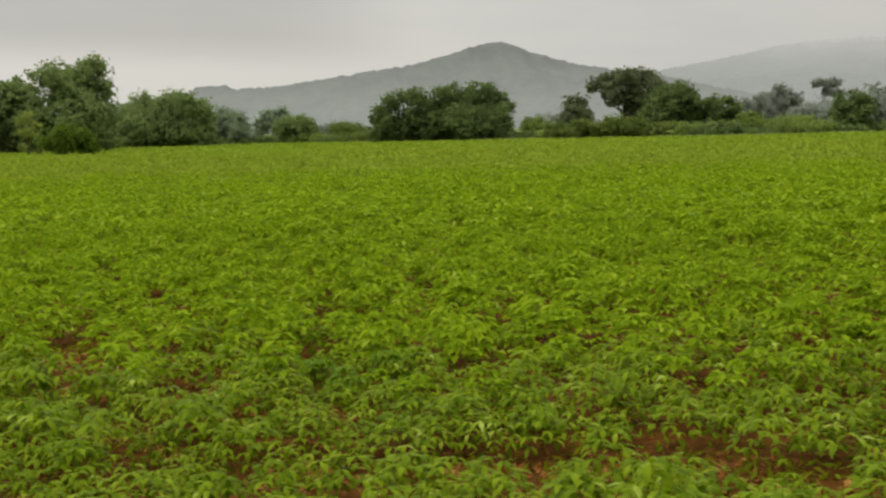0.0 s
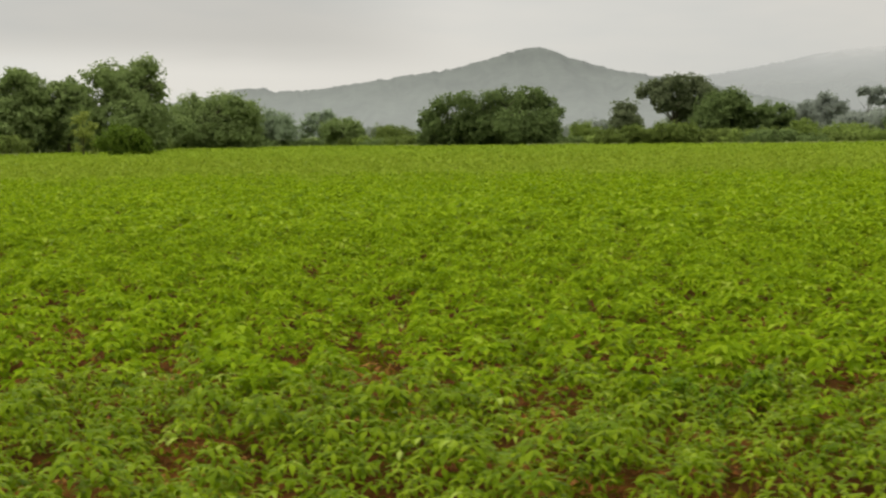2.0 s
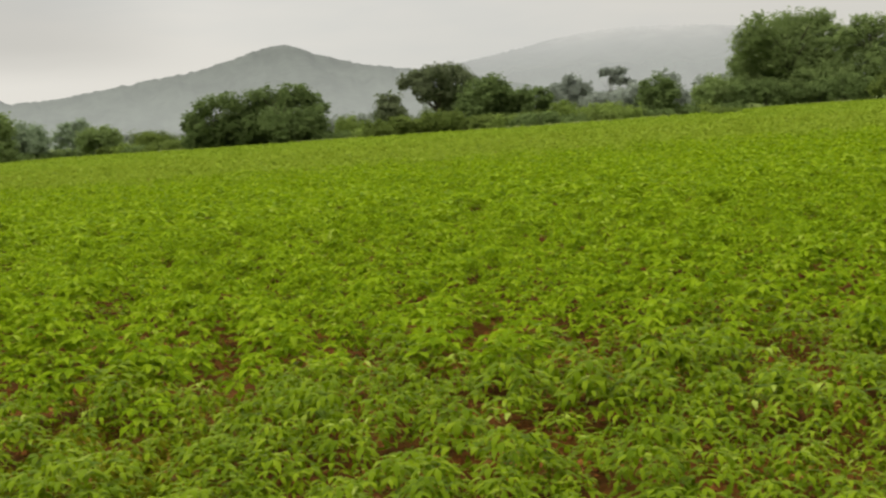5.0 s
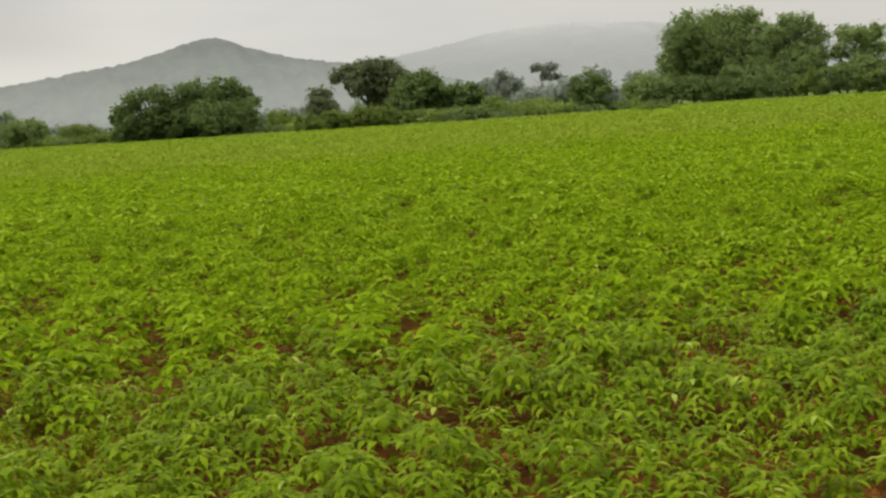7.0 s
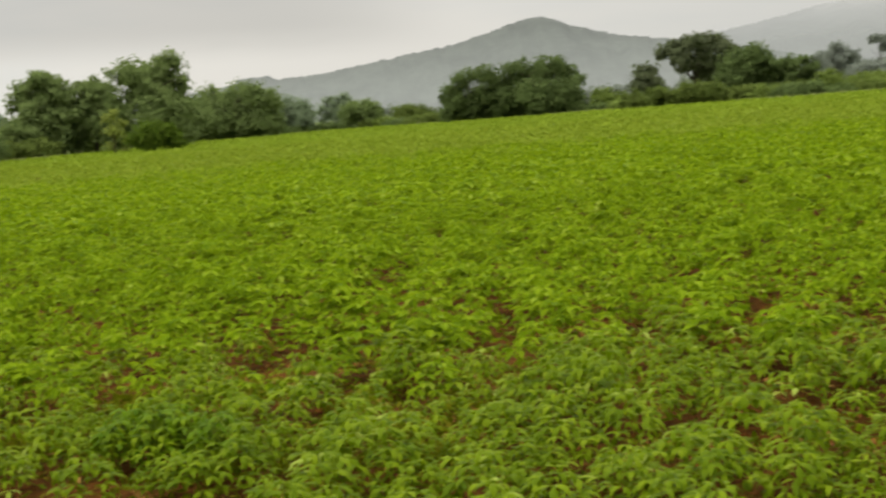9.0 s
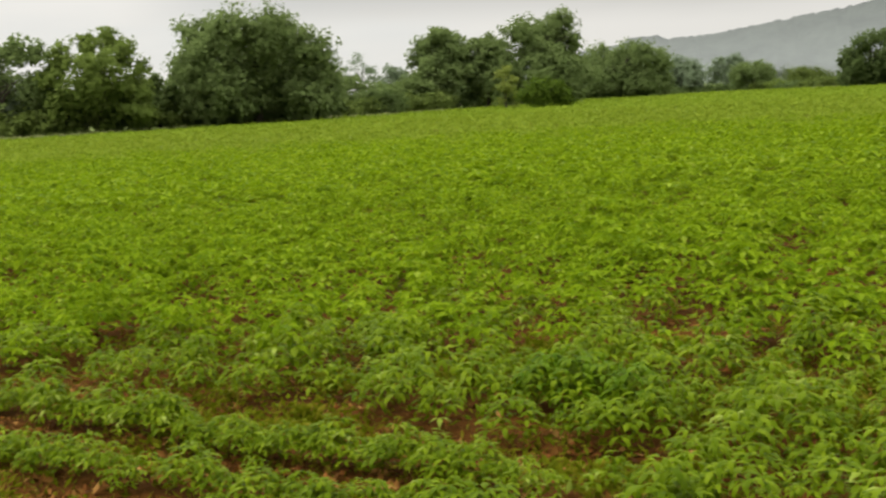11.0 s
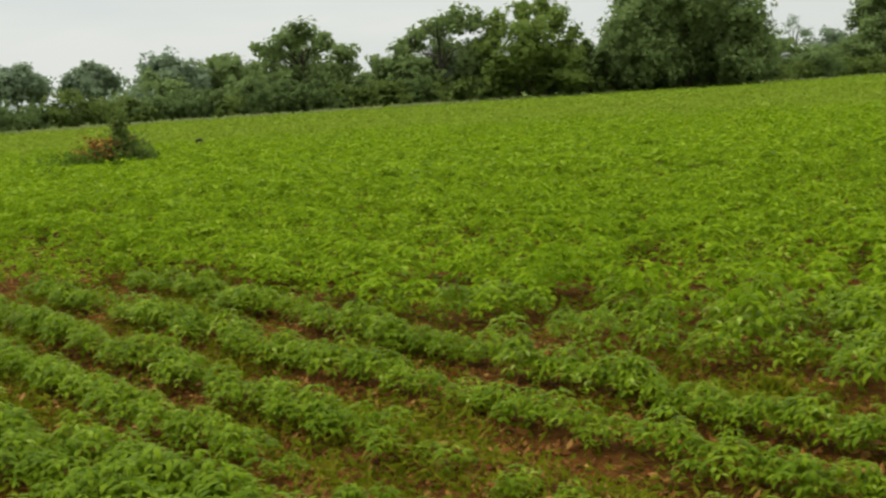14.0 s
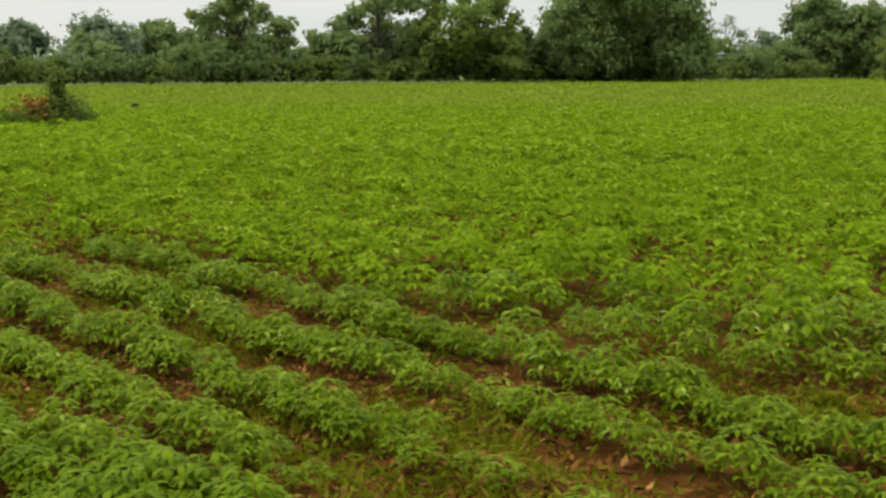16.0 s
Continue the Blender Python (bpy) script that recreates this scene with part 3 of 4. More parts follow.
TIERED = [(-0.14, 0.94, 0.14), (0.05, 0.95, 0.14), (0.22, 0.94, 0.13), (-0.32, 0.92, 0.11), (0.36, 0.9, 0.09), (0.0, 0.72, 0.13), (0.18, 0.71, 0.14), (0.36, 0.68, 0.13), (0.52, 0.65, 0.10)]
# x, y, top, width, material, label, crown bottom, lobes, density, trunk radius, open air
TREES_WEST = [
    (-172.2, 93.9, 5.1, 7.2, MAT_TREE_HAZE, "small hazy grey-green tree beyond the hedge", 0.1, 8, 1.08, 0.1, 0.18),
    (-129.1, 75.2, 7.0, 7.3, MAT_TREE_HAZE, "hazy grey-green round-headed tree behind the hedge", 0.36, 12, 1.22, 0.14, 0.21),
    (-117.9, 76.9, 6.4, 6.2, MAT_TREE_HAZE, "hazy grey-green tree with a ragged round crown behind the hedge", 0.34, 11, 1.22, 0.14, 0.24),
    (-94.8, 69.1, 6.2, 6.5, MAT_TREE_HAZE, "broad domed hazy grey-green tree in the hedge", 0.1, 11, 1.22, 0.16, 0.12),
    (-94.9, 75.9, 6.0, 7.4, MAT_TREE, "low spreading green tree in the hedge", 0.1, 13, 1.08, 0.16, 0.21),
    (-81.9, 73.0, 7.3, 8.4, MAT_TREE, "open-crowned green tree with leafy outer twigs", 0.08, RAGGED, 1.35, 0.18, 0.24),
    (-80.2, 80.5, 4.7, 4.0, MAT_TREE, "small green tree between taller ones", 0.08, 8, 1.22, 0.1, 0.18),
    (-74.9, 81.8, 7.9, 8.6, MAT_TREE, "green tree with a ragged many-lobed crown", 0.08, STEPPED, 1.35, 0.18, 0.21),
]
TREES_NORTH_WEST = [
    (-68.0, 85.2, 8.5, 8.3, MAT_TREE_YELLOW, "tall green tree with a lopsided leafy crown", 0.08, LOPSIDED, 1.35, 0.18, 0.18),
    (-67.0, 92.1, 5.1, 4.0, MAT_TREE, "small dark green tree between larger ones", 0.08, 8, 1.35, 0.1, 0.15),
    (-61.1, 98.4, 9.8, 13.8, MAT_TREE, "very large dark green tree with a wide dense crown", 0.06, WIDE, 1.35, 0.28, 0.15),
    (-63.2, 132.8, 5.8, 5.5, MAT_TREE_HAZE, "low hazy grey-green scrub tree", 0.08, 8, 1.08, 0.1, 0.24),
    (-58.6, 135.0, 9.9, 7.3, MAT_TREE, "upright dark green tree with a knobbly crown", 0.08, 16, 1.35, 0.16, 0.21),
    (-53.8, 136.7, 8.6, 7.0, MAT_TREE, DARK, 0.08, 14, 1.35, 0.15, 0.18),
    (-47.0, 134.8, 10.4, 9.8, MAT_TREE, "tall dark green tree with a high knob on its crown", 0.06, KNOB, 1.28, 0.2, 0.21),
    (-49.7, 181.4, 8.1, 13.6, MAT_TREE, "broad domed dark green tree", 0.05, DOME_R, 1.22, 0.2, 0.12),
]
TREES_NORTH = [
    (-45.9, 204.0, 6.4, 8.9, MAT_TREE_HAZE, "low rounded hazy grey-green tree", 0.05, 10, 0.8, 0.15, 0.25),
    (-42.2, 225.5, 6.9, 7.5, MAT_TREE_HAZE, "small hazy grey-green tree far along the edge", 0.05, 9, 0.8, 0.15, 0.25),
    (-34.1, 200.6, 5.1, 7.5, MAT_TREE, "low round green tree", 0.05, 9, 0.9, 0.13, 0.2),
    (-14.9, 170.0, 7.3, 8.4, MAT_TREE_DEEP, "dark green tree with a low wide crown", 0.04, DOME_L, 1.15, 0.2, 0.15),
    (-6.2, 170.3, 7.7, 11.8, MAT_TREE_DEEP, "broad dark green tree with leaves down to the ground", 0.04, DOME_R, 1.15, 0.22, 0.15),
    (8.4, 176.4, 6.1, 5.4, MAT_TREE_DARK, "round dark grey-green tree like a ball of leaves", 0.3, BALL, 1.2, 0.12, 0.15),
    (15.8, 181.2, 9.5, 11.3, MAT_TREE_DARK, "dark flat-topped tree with a wide umbrella crown", 0.3, UMBRELLA, 1.3, 0.2, 0.22),
    (19.6, 161.7, 7.3, 8.4, MAT_TREE_DEEP, DARK, 0.06, 12, 1.15, 0.18, 0.15),
]
TREES_NORTH_EAST = [
    (25.1, 160.8, 5.7, 6.0, MAT_TREE_DEEP, "small dark green tree leaning on a larger one", 0.06, 9, 1.0, 0.14, 0.2),
    (98.7, 417.8, 15.5, 10.8, MAT_TREE_FAR_HAZE, "distant flat-topped tree on a bare trunk in the mist", 0.58, TIERED, 1.6, 0.16, 0.1),
    (95.7, 418.6, 9.0, 9.5, MAT_TREE_FAR_HAZE, "small distant tree in the mist", 0.1, 6, 0.9, 0.12, 0.2),
    (80.5, 395.0, 14.2, 15.0, MAT_TREE_FAR_HAZE, "rounded distant tree in the mist", 0.1, 8, 0.9, 0.15, 0.2),
    (69.0, 372.0, 11.0, 11.0, MAT_TREE_FAR_HAZE, "low distant tree in the mist", 0.08, 7, 0.9, 0.13, 0.2),
    (110.0, 405.0, 9.8, 12.5, MAT_TREE_FAR_HAZE, "broad distant tree in the mist", 0.08, 8, 0.9, 0.14, 0.2),
    (40.6, 157.3, 5.6, 5.6, MAT_TREE_DEEP, "upright dark green small tree", 0.05, 12, 0.9, 0.13, 0.35),
    (57.9, 187.7, 5.5, 8.7, MAT_TREE, "low spreading dull green tree", 0.05, 10, 0.8, 0.14, 0.3),
    (73.5, 199.4, 15.1, 18.2, MAT_TREE, "very large green tree with a billowing crown on bare trunks", 0.08, BILLOW, 1.2, 0.3, 0.18),
    (83.9, 192.1, 13.2, 9.9, MAT_TREE, "tall green tree with a clear trunk and dense crown", 0.07, DENSE, 1.2, 0.24, 0.16),
    (91.4, 185.7, 10.8, 8.8, MAT_TREE, "smaller green tree with a leaning knobbly crown", 0.07, TWIN, 1.2, 0.18, 0.2),
]
for n, (x, y, top, width, mat, label, bottom, lobes, dens, radius, air) in enumerate(TREES_WEST + TREES_NORTH_WEST + TREES_NORTH + TREES_NORTH_EAST):
    tree(x, y, top, width, mat, label, 100 + n, bottom, 0.48 if mat is not MAT_TREE_FAR_HAZE else 0.95, lobes, dens, 1.4 * radius, air)

# a half-bare tree, its twigs against the sky
tree(-65.0, 127.2, 7.1, 5.5, MAT_TREE_HAZE, "half-bare tree with thin twigs and few leaves", 300, 0.3, 0.26, 8, 0.16, 0.12, 0.9, limbs=12)

BUSHES = [
    (-44.2, 115.6, 4.3, 2.5, MAT_SHRUB, "pale yellow-green shrub before darker trees"),
    (-39.6, 112.9, 3.0, 5.5, MAT_FRESH, "dense deep green bush standing out into the field"),
    (-28.4, 218.1, 3.7, 9.1, MAT_BUSH, "low dull green thicket of bushes"),
    (3.0, 182.2, 3.3, 5.0, MAT_TREE_YELLOW, "low yellow-green bush among trees"),
    (5.1, 151.0, 2.2, 3.8, MAT_BUSH, "small dark bush at the field's edge"),
    (8.5, 155.3, 2.7, 4.9, MAT_BUSH, "low dark green bush by the field"),
    (13.1, 155.1, 3.0, 7.0, MAT_BUSH, "wide dark green bush by the field"),
    (18.2, 154.5, 2.2, 5.7, MAT_BUSH, "low dark green bush by the field"),
    (23.3, 154.2, 1.9, 6.9, MAT_BUSH, "low spreading green bush"),
    (27.9, 153.3, 3.0, 4.8, MAT_TREE_YELLOW, "pale green bush beside the field"),
    (34.8, 161.1, 2.4, 7.1, MAT_TREE_YELLOW, "low pale green bush"),
]
BUSHES.append((41.0, 133.0, 0.7, 3.5, MAT_BUSH, "low dark clump of weeds inside the field"))
for n, (x, y, top, width, mat, label) in enumerate(BUSHES):
    bush(x, y, top, width, mat, label, 400 + n, 0.34)


def build_hedge():
    """The undergrowth that closes the field's far side, bush by bush."""
    rng = np.random.default_rng(77)
    az = -63.0
    while az < 33:
        d = float(np.interp(az, EDGE_AZ, EDGE_D)) + 3.6
        grown = 1 + 0.0031 * d
        if az < -20:
            top, width = rng.uniform(1.4, 2.3) * (1.0 if az > -48 else 1.1), rng.uniform(2.8, 4.4)
        elif az < 19:
            top, width = rng.uniform(0.7, 1.3), rng.uniform(2.6, 4.6)
        else:
            top, width = rng.uniform(2.2, 3.1), rng.uniform(3.6, 5.2)
        mat = ((MAT_BUSH, MAT_BUSH, MAT_BUSH, MAT_TREE_DEEP, MAT_TREE_DEEP) if az < -20 or az > 18 else (MAT_BUSH, MAT_BUSH, MAT_TREE_DEEP, MAT_TREE_DEEP, MAT_TREE_YELLOW))[rng.integers(0, 5)]
        tone = {MAT_BUSH.name: "dark green", MAT_TREE.name: "dull green", MAT_TREE_DEEP.name: "deep olive", MAT_TREE_YELLOW.name: "yellow-green", MAT_TREE_HAZE.name: "grey-green"}[mat.name]
        dd = d + rng.uniform(-0.4, 1.6)
        bush(-3.6 + dd * math.sin(radians(az)), dd * math.cos(radians(az)), grown * top, grown * width, mat, f"{tone} hedge bush at the edge of the field", int(rng.integers(1, 99999)), 0.5, 0.55, 7)
        if -55 < az < -19 and rng.random() < (0.6 if az < -34 else 0.95):
            db, hb = dd + rng.uniform(4.0, 8.0), grown * rng.uniform(2.2, 3.3) * (1.0 if az < -34 else 1.25)
            bush(-3.6 + db * math.sin(radians(az)), db * math.cos(radians(az)), hb, hb * 1.4, MAT_TREE_HAZE if rng.random() < 0.15 else MAT_TREE, "tall dull green thicket behind the hedge", int(rng.integers(1, 99999)), 0.54, 0.55, 7)
        az += math.degrees(grown * width * 0.5 / d)


build_hedge()


def build_grass_margin():
    """Uncut pale grass between the crop and the hedge."""
    rng = np.random.default_rng(19)
    n = 16000
    az = rng.uniform(-64, 34, n)
    d = np.interp(az, EDGE_AZ, EDGE_D) + rng.uniform(-0.6, 1.6, n)
    x, y = -3.6 + d * np.sin(np.radians(az)), d * np.cos(np.radians(az))
    keep = rng.random(n) < 0.25 + 0.75 * patchy(x, y, 1.4)
    x, y = x[keep], y[keep]
    c = np.stack([x, y, land(x, y) + rng.uniform(0.05, 0.26, len(x))], 1)
    v, t = leaf_cloud(c, rng.normal(size=c.shape) * np.array([1, 1, 0.35]), rng.uniform(0.3, 0.6, len(x)), rng, 0.3)
    tagged(new("grass_margin", mesh_of("grass_margin", v, t, [MAT_GRASS])), "pale uncut grass along the edge of the crop", "grass", kind="stuff")


build_grass_margin()


def build_far_woods():
    """Scrub far behind the field, the mist put into its pale leaf colour."""
    rng = np.random.default_rng(5)
    pieces = []
    for _ in range(95):
        az, d = rng.uniform(-14, 24), rng.uniform(290, 560)
        x, y = -3 + d * math.sin(radians(az)), d * math.cos(radians(az))
        h = rng.uniform(4.0, 9.0) * (1.15 if 9 < az < 18 else 0.7)
        v, t = crown_mesh(rng, h * rng.uniform(0.9, 2.0), 0.0, h, 1.9, 6, 1.3)
        pieces.append((v + (x, y, float(land(x, y))), t))
    v, t = join(pieces)
    tagged(new("far_scrub", mesh_of("far_scrub", v, t, [MAT_TREE_FAR_HAZE])), "pale misty scrub and small trees beyond the field", "scrub", kind="stuff")


build_far_woods()


# ---- the crop ----
def arc(f, long, droop):
    """Along and down at the part f of a leaflet that arches over and hangs."""
    k = 0.25 + 1.55 * droop
    return long * math.sin(k * f) / k, -long * (1 - math.cos(k * f)) / k


def leaflet(long, wide, droop):
    """One leaflet along +x: narrow and pointed, folded along the midrib, arching over with its tip hanging."""
    (x1, z1), (x2, z2), (x3, z3) = arc(0.36, long, droop), arc(0.68, long, droop), arc(1.0, long, droop)
    fold = 0.2 * wide
    v = np.array([[0, 0, 0], [x1, 0.5 * wide, z1 - fold], [x1, 0, z1], [x1, -0.5 * wide, z1 - fold], [x2, 0.33 * wide, z2 - fold * 0.6], [x2, -0.33 * wide, z2 - fold * 0.6], [x3, 0, z3]])
    return v, np.array([[0, 2, 1], [0, 3, 2], [1, 2, 4], [2, 5, 4], [2, 3, 5], [4, 5, 6]])


def simple_leaflet(long, wide, droop):
    (x1, z1), (x3, z3) = arc(0.5, long, droop), arc(1.0, long, droop)
    v = np.array([[0, 0, 0], [x1, 0.5 * wide, z1], [x3, 0, z3], [x1, -0.5 * wide, z1]])
    return v, np.array([[0, 2, 1], [0, 3, 2]])


def turned(v, yaw, pitch):
    cy, sy, cp, sp = math.cos(yaw), math.sin(yaw), math.cos(pitch), math.sin(pitch)
    x, z = v[:, 0] * cp - v[:, 2] * sp, v[:, 0] * sp + v[:, 2] * cp
    return np.stack([x * cy - v[:, 1] * sy, x * sy + v[:, 1] * cy, z], 1)


def crop_plant(rng, fine=True, leaves=17, height=0.20, spread=0.105, big=1.0, hang=(0.7, 1.4), lift=(0.1, 0.7)):
    """A low dome of leaves in threes on arching stalks round a short stem. Returns the foliage and the stem."""
    green, stem = [], []
    make = leaflet if fine else simple_leaflet
    if fine:
        stem.append(tube([(0, 0, -0.02), (0.005, 0.004, height * 0.5), (0, 0, height * 0.8)], [0.005, 0.004, 0.002], 4))
    for k in range(leaves):
        a = 2.4 * k + rng.uniform(-0.45, 0.45)
        f = (k + 0.5) / leaves
        r = spread * math.sqrt(1.02 - f) * rng.uniform(0.72, 1.08)
        tip = np.array([math.cos(a) * r, math.sin(a) * r, height * (0.40 + 0.62 * f ** 0.8) * rng.uniform(0.9, 1.1)])
        if fine:
            stem.append(tube([(0, 0, tip[2] * 0.45), tip * (0.55, 0.55, 0.92), tip], [0.002, 0.0016, 0.0012], 3))
        size, droop = rng.uniform(0.050, 0.082) * big, rng.uniform(*hang)
        for turn in (-1.2, 0.0, 1.2):
            v, t = make(size * (1.0 if turn == 0 else 0.9), size * (0.31 if fine else 0.46), droop)
            green.append((turned(v, a + turn + rng.uniform(-0.3, 0.3), rng.uniform(*lift)) + tip, t))
    return join(green), (join(stem) if fine else None)


def strewn(variants, which, xs, ys, zs, scale, yaw, rng, squat=None):
    """Copies of the variants, joined into one array of corners and triangles."""
    vs, ts, base = [], [], 0
    for k, (v, t) in enumerate(variants):
        pick = np.where(which == k)[0]
        if not len(pick):
            continue
        c, s = np.cos(yaw[pick])[:, None], np.sin(yaw[pick])[:, None]
        sc = scale[pick][:, None]
        tall = sc * rng.uniform(0.85, 1.2, (len(pick), 1)) * (1.0 if squat is None else squat[pick][:, None])
        x = (v[None, :, 0] * c - v[None, :, 1] * s) * sc + xs[pick][:, None]
        y = (v[None, :, 0] * s + v[None, :, 1] * c) * sc + ys[pick][:, None]
        z = v[None, :, 2] * tall + zs[pick][:, None]
        vs.append(np.stack([x, y, z], -1).reshape(-1, 3))
        off = base + np.arange(len(pick))[:, None, None] * len(v)
        ts.append((t[None] + off).reshape(-1, 3))
        base += len(pick) * len(v)
    return np.concatenate(vs), np.concatenate(ts)


# bare spots where the crop has failed: x, y, half length along the rows
BARE_WEST = [(-6.43, 5.38, 0.15), (-6.28, 4.74, 0.21), (-5.86, 5.45, 0.16), (-5.71, 6.27, 0.15), (-5.59, 5.79, 0.15), (-5.54, 5.48, 0.15), (-5.38, 7.72, 0.15), (-5.36, 6.71, 0.15), (-5.05, 5.29, 0.15), (-5.05, 6.33, 0.15), (-5.01, 10.62, 0.15), (-4.81, 4.26, 0.19), (-4.74, 7.28, 0.15), (-4.66, 6.93, 0.15), (-4.54, 5.42, 0.15), (-4.53, 5.96, 0.15), (-4.22, 5.42, 0.17), (-4.06, 5.0, 0.15), (-4.01, 5.68, 0.15), (-3.99, 10.32, 0.15), (-3.23, 6.11, 0.15), (-3.22, 7.19, 0.15), (-3.16, 4.89, 0.21), (-2.84, 5.49, 0.15), (-2.81, 7.18, 0.15)]
BARE_EAST = [(-2.68, 6.92, 0.15), (-2.66, 5.04, 0.17), (-2.62, 5.85, 0.15), (-2.53, 5.32, 0.15), (-2.39, 4.86, 0.15), (-2.32, 7.63, 0.21), (-2.13, 7.3, 0.19), (-2.1, 6.12, 0.2), (-1.89, 6.34, 0.15), (-1.72, 4.16, 0.15), (-1.69, 4.53, 0.15), (-1.57, 7.39, 0.19), (-1.25, 5.25, 0.18), (-1.22, 6.05, 0.15), (-1.06, 4.97, 0.15), (-1.05, 4.56, 0.15), (-0.91, 5.85, 0.15), (-0.73, 6.35, 0.15), (-0.39, 4.68, 0.32), (-0.37, 5.29, 0.17), (0.27, 4.65, 0.26), (0.3, 6.71, 0.17), (0.65, 4.73, 0.29), (0.94, 4.72, 0.32), (1.21, 4.88, 0.24), (1.41, 4.5, 0.35), (1.67, 5.28, 0.16), (1.81, 6.77, 0.15), (2.0, 5.54, 0.15)]


def sparse(x, y):
    """1 where the rows have failed and only weeds and a few small plants grow."""
    s = across_rows(x, y)
    return np.clip((x + 7.5) / 0.4, 0, 1) * np.clip((-5.3 - x) / 0.4, 0, 1) * np.clip((s - 1.35) / 0.25, 0, 1) * np.clip((2.10 + 0.3 * np.clip((x + 7.4) / 0.4, 0, 1) - s) / 0.12, 0, 1)


def bareness(x, y):
    b = np.zeros_like(x)
    for cx, cy, la in BARE_WEST + BARE_EAST:
        dx, dy = x - cx, y - cy
        la = la * (1.25 if cx < -3.9 else 1.0)
        b = np.maximum(b, np.exp(-((dx * ROW_C - dy * ROW_S) / (0.68 * la)) ** 2 - ((dy * ROW_C + dx * ROW_S) / (0.05 + 0.44 * la)) ** 2))
    return b


def in_field(x, y, margin=0.0):
    az, d = np.degrees(np.arctan2(x + 3.6, y)), np.hypot(x + 3.6, y)
    return (d < np.interp(az, EDGE_AZ, EDGE_D) - margin) & (az > -74) & (az < 52)


def sow(rng, near, far, step_row, step_plant, jitter):
    """Plants on rows across the ring of the field between two distances from the path."""
    reach = far + 5
    rows = np.arange(-reach * 0.4, reach, step_row)
    along = np.arange(-reach, reach, step_plant)
    s, u = np.meshgrid(rows, along)
    s, u = s.ravel() + rng.normal(size=s.size) * jitter, u.ravel() + rng.uniform(-0.5, 0.5, u.size) * step_plant
    x, y = u * ROW_C + s * ROW_S, s * ROW_C - u * ROW_S
    d = np.hypot(x - np.clip(x, -4.5, 0.6), y - 0.1)
    keep = (d > near) & (d <= far)
    x, y = x[keep], y[keep]
    az = np.degrees(np.arctan2(x + 1.8, y))
    keep = (az > -67) & (az < 36 + 14 * (far < 19)) & (y > -1.0)
    return x[keep], y[keep]


def from_path(x, y):
    """Distance from the stretch of ground that the path runs along."""
    return np.hypot(x - np.clip(x, -4.5, 0.6), y - 0.1)


def ramp(d, near, far):
    return np.clip((d - near) / (far - near), 0, 1)


def vigour(x, y, rng):
    """Size of each plant: neighbours differ, and whole patches grow taller or lower."""
    return rng.uniform(0.72, 1.22, len(x)) * (0.80 + 0.24 * patchy(x, y, 0.23) + 0.16 * patchy(x, y, 0.9))


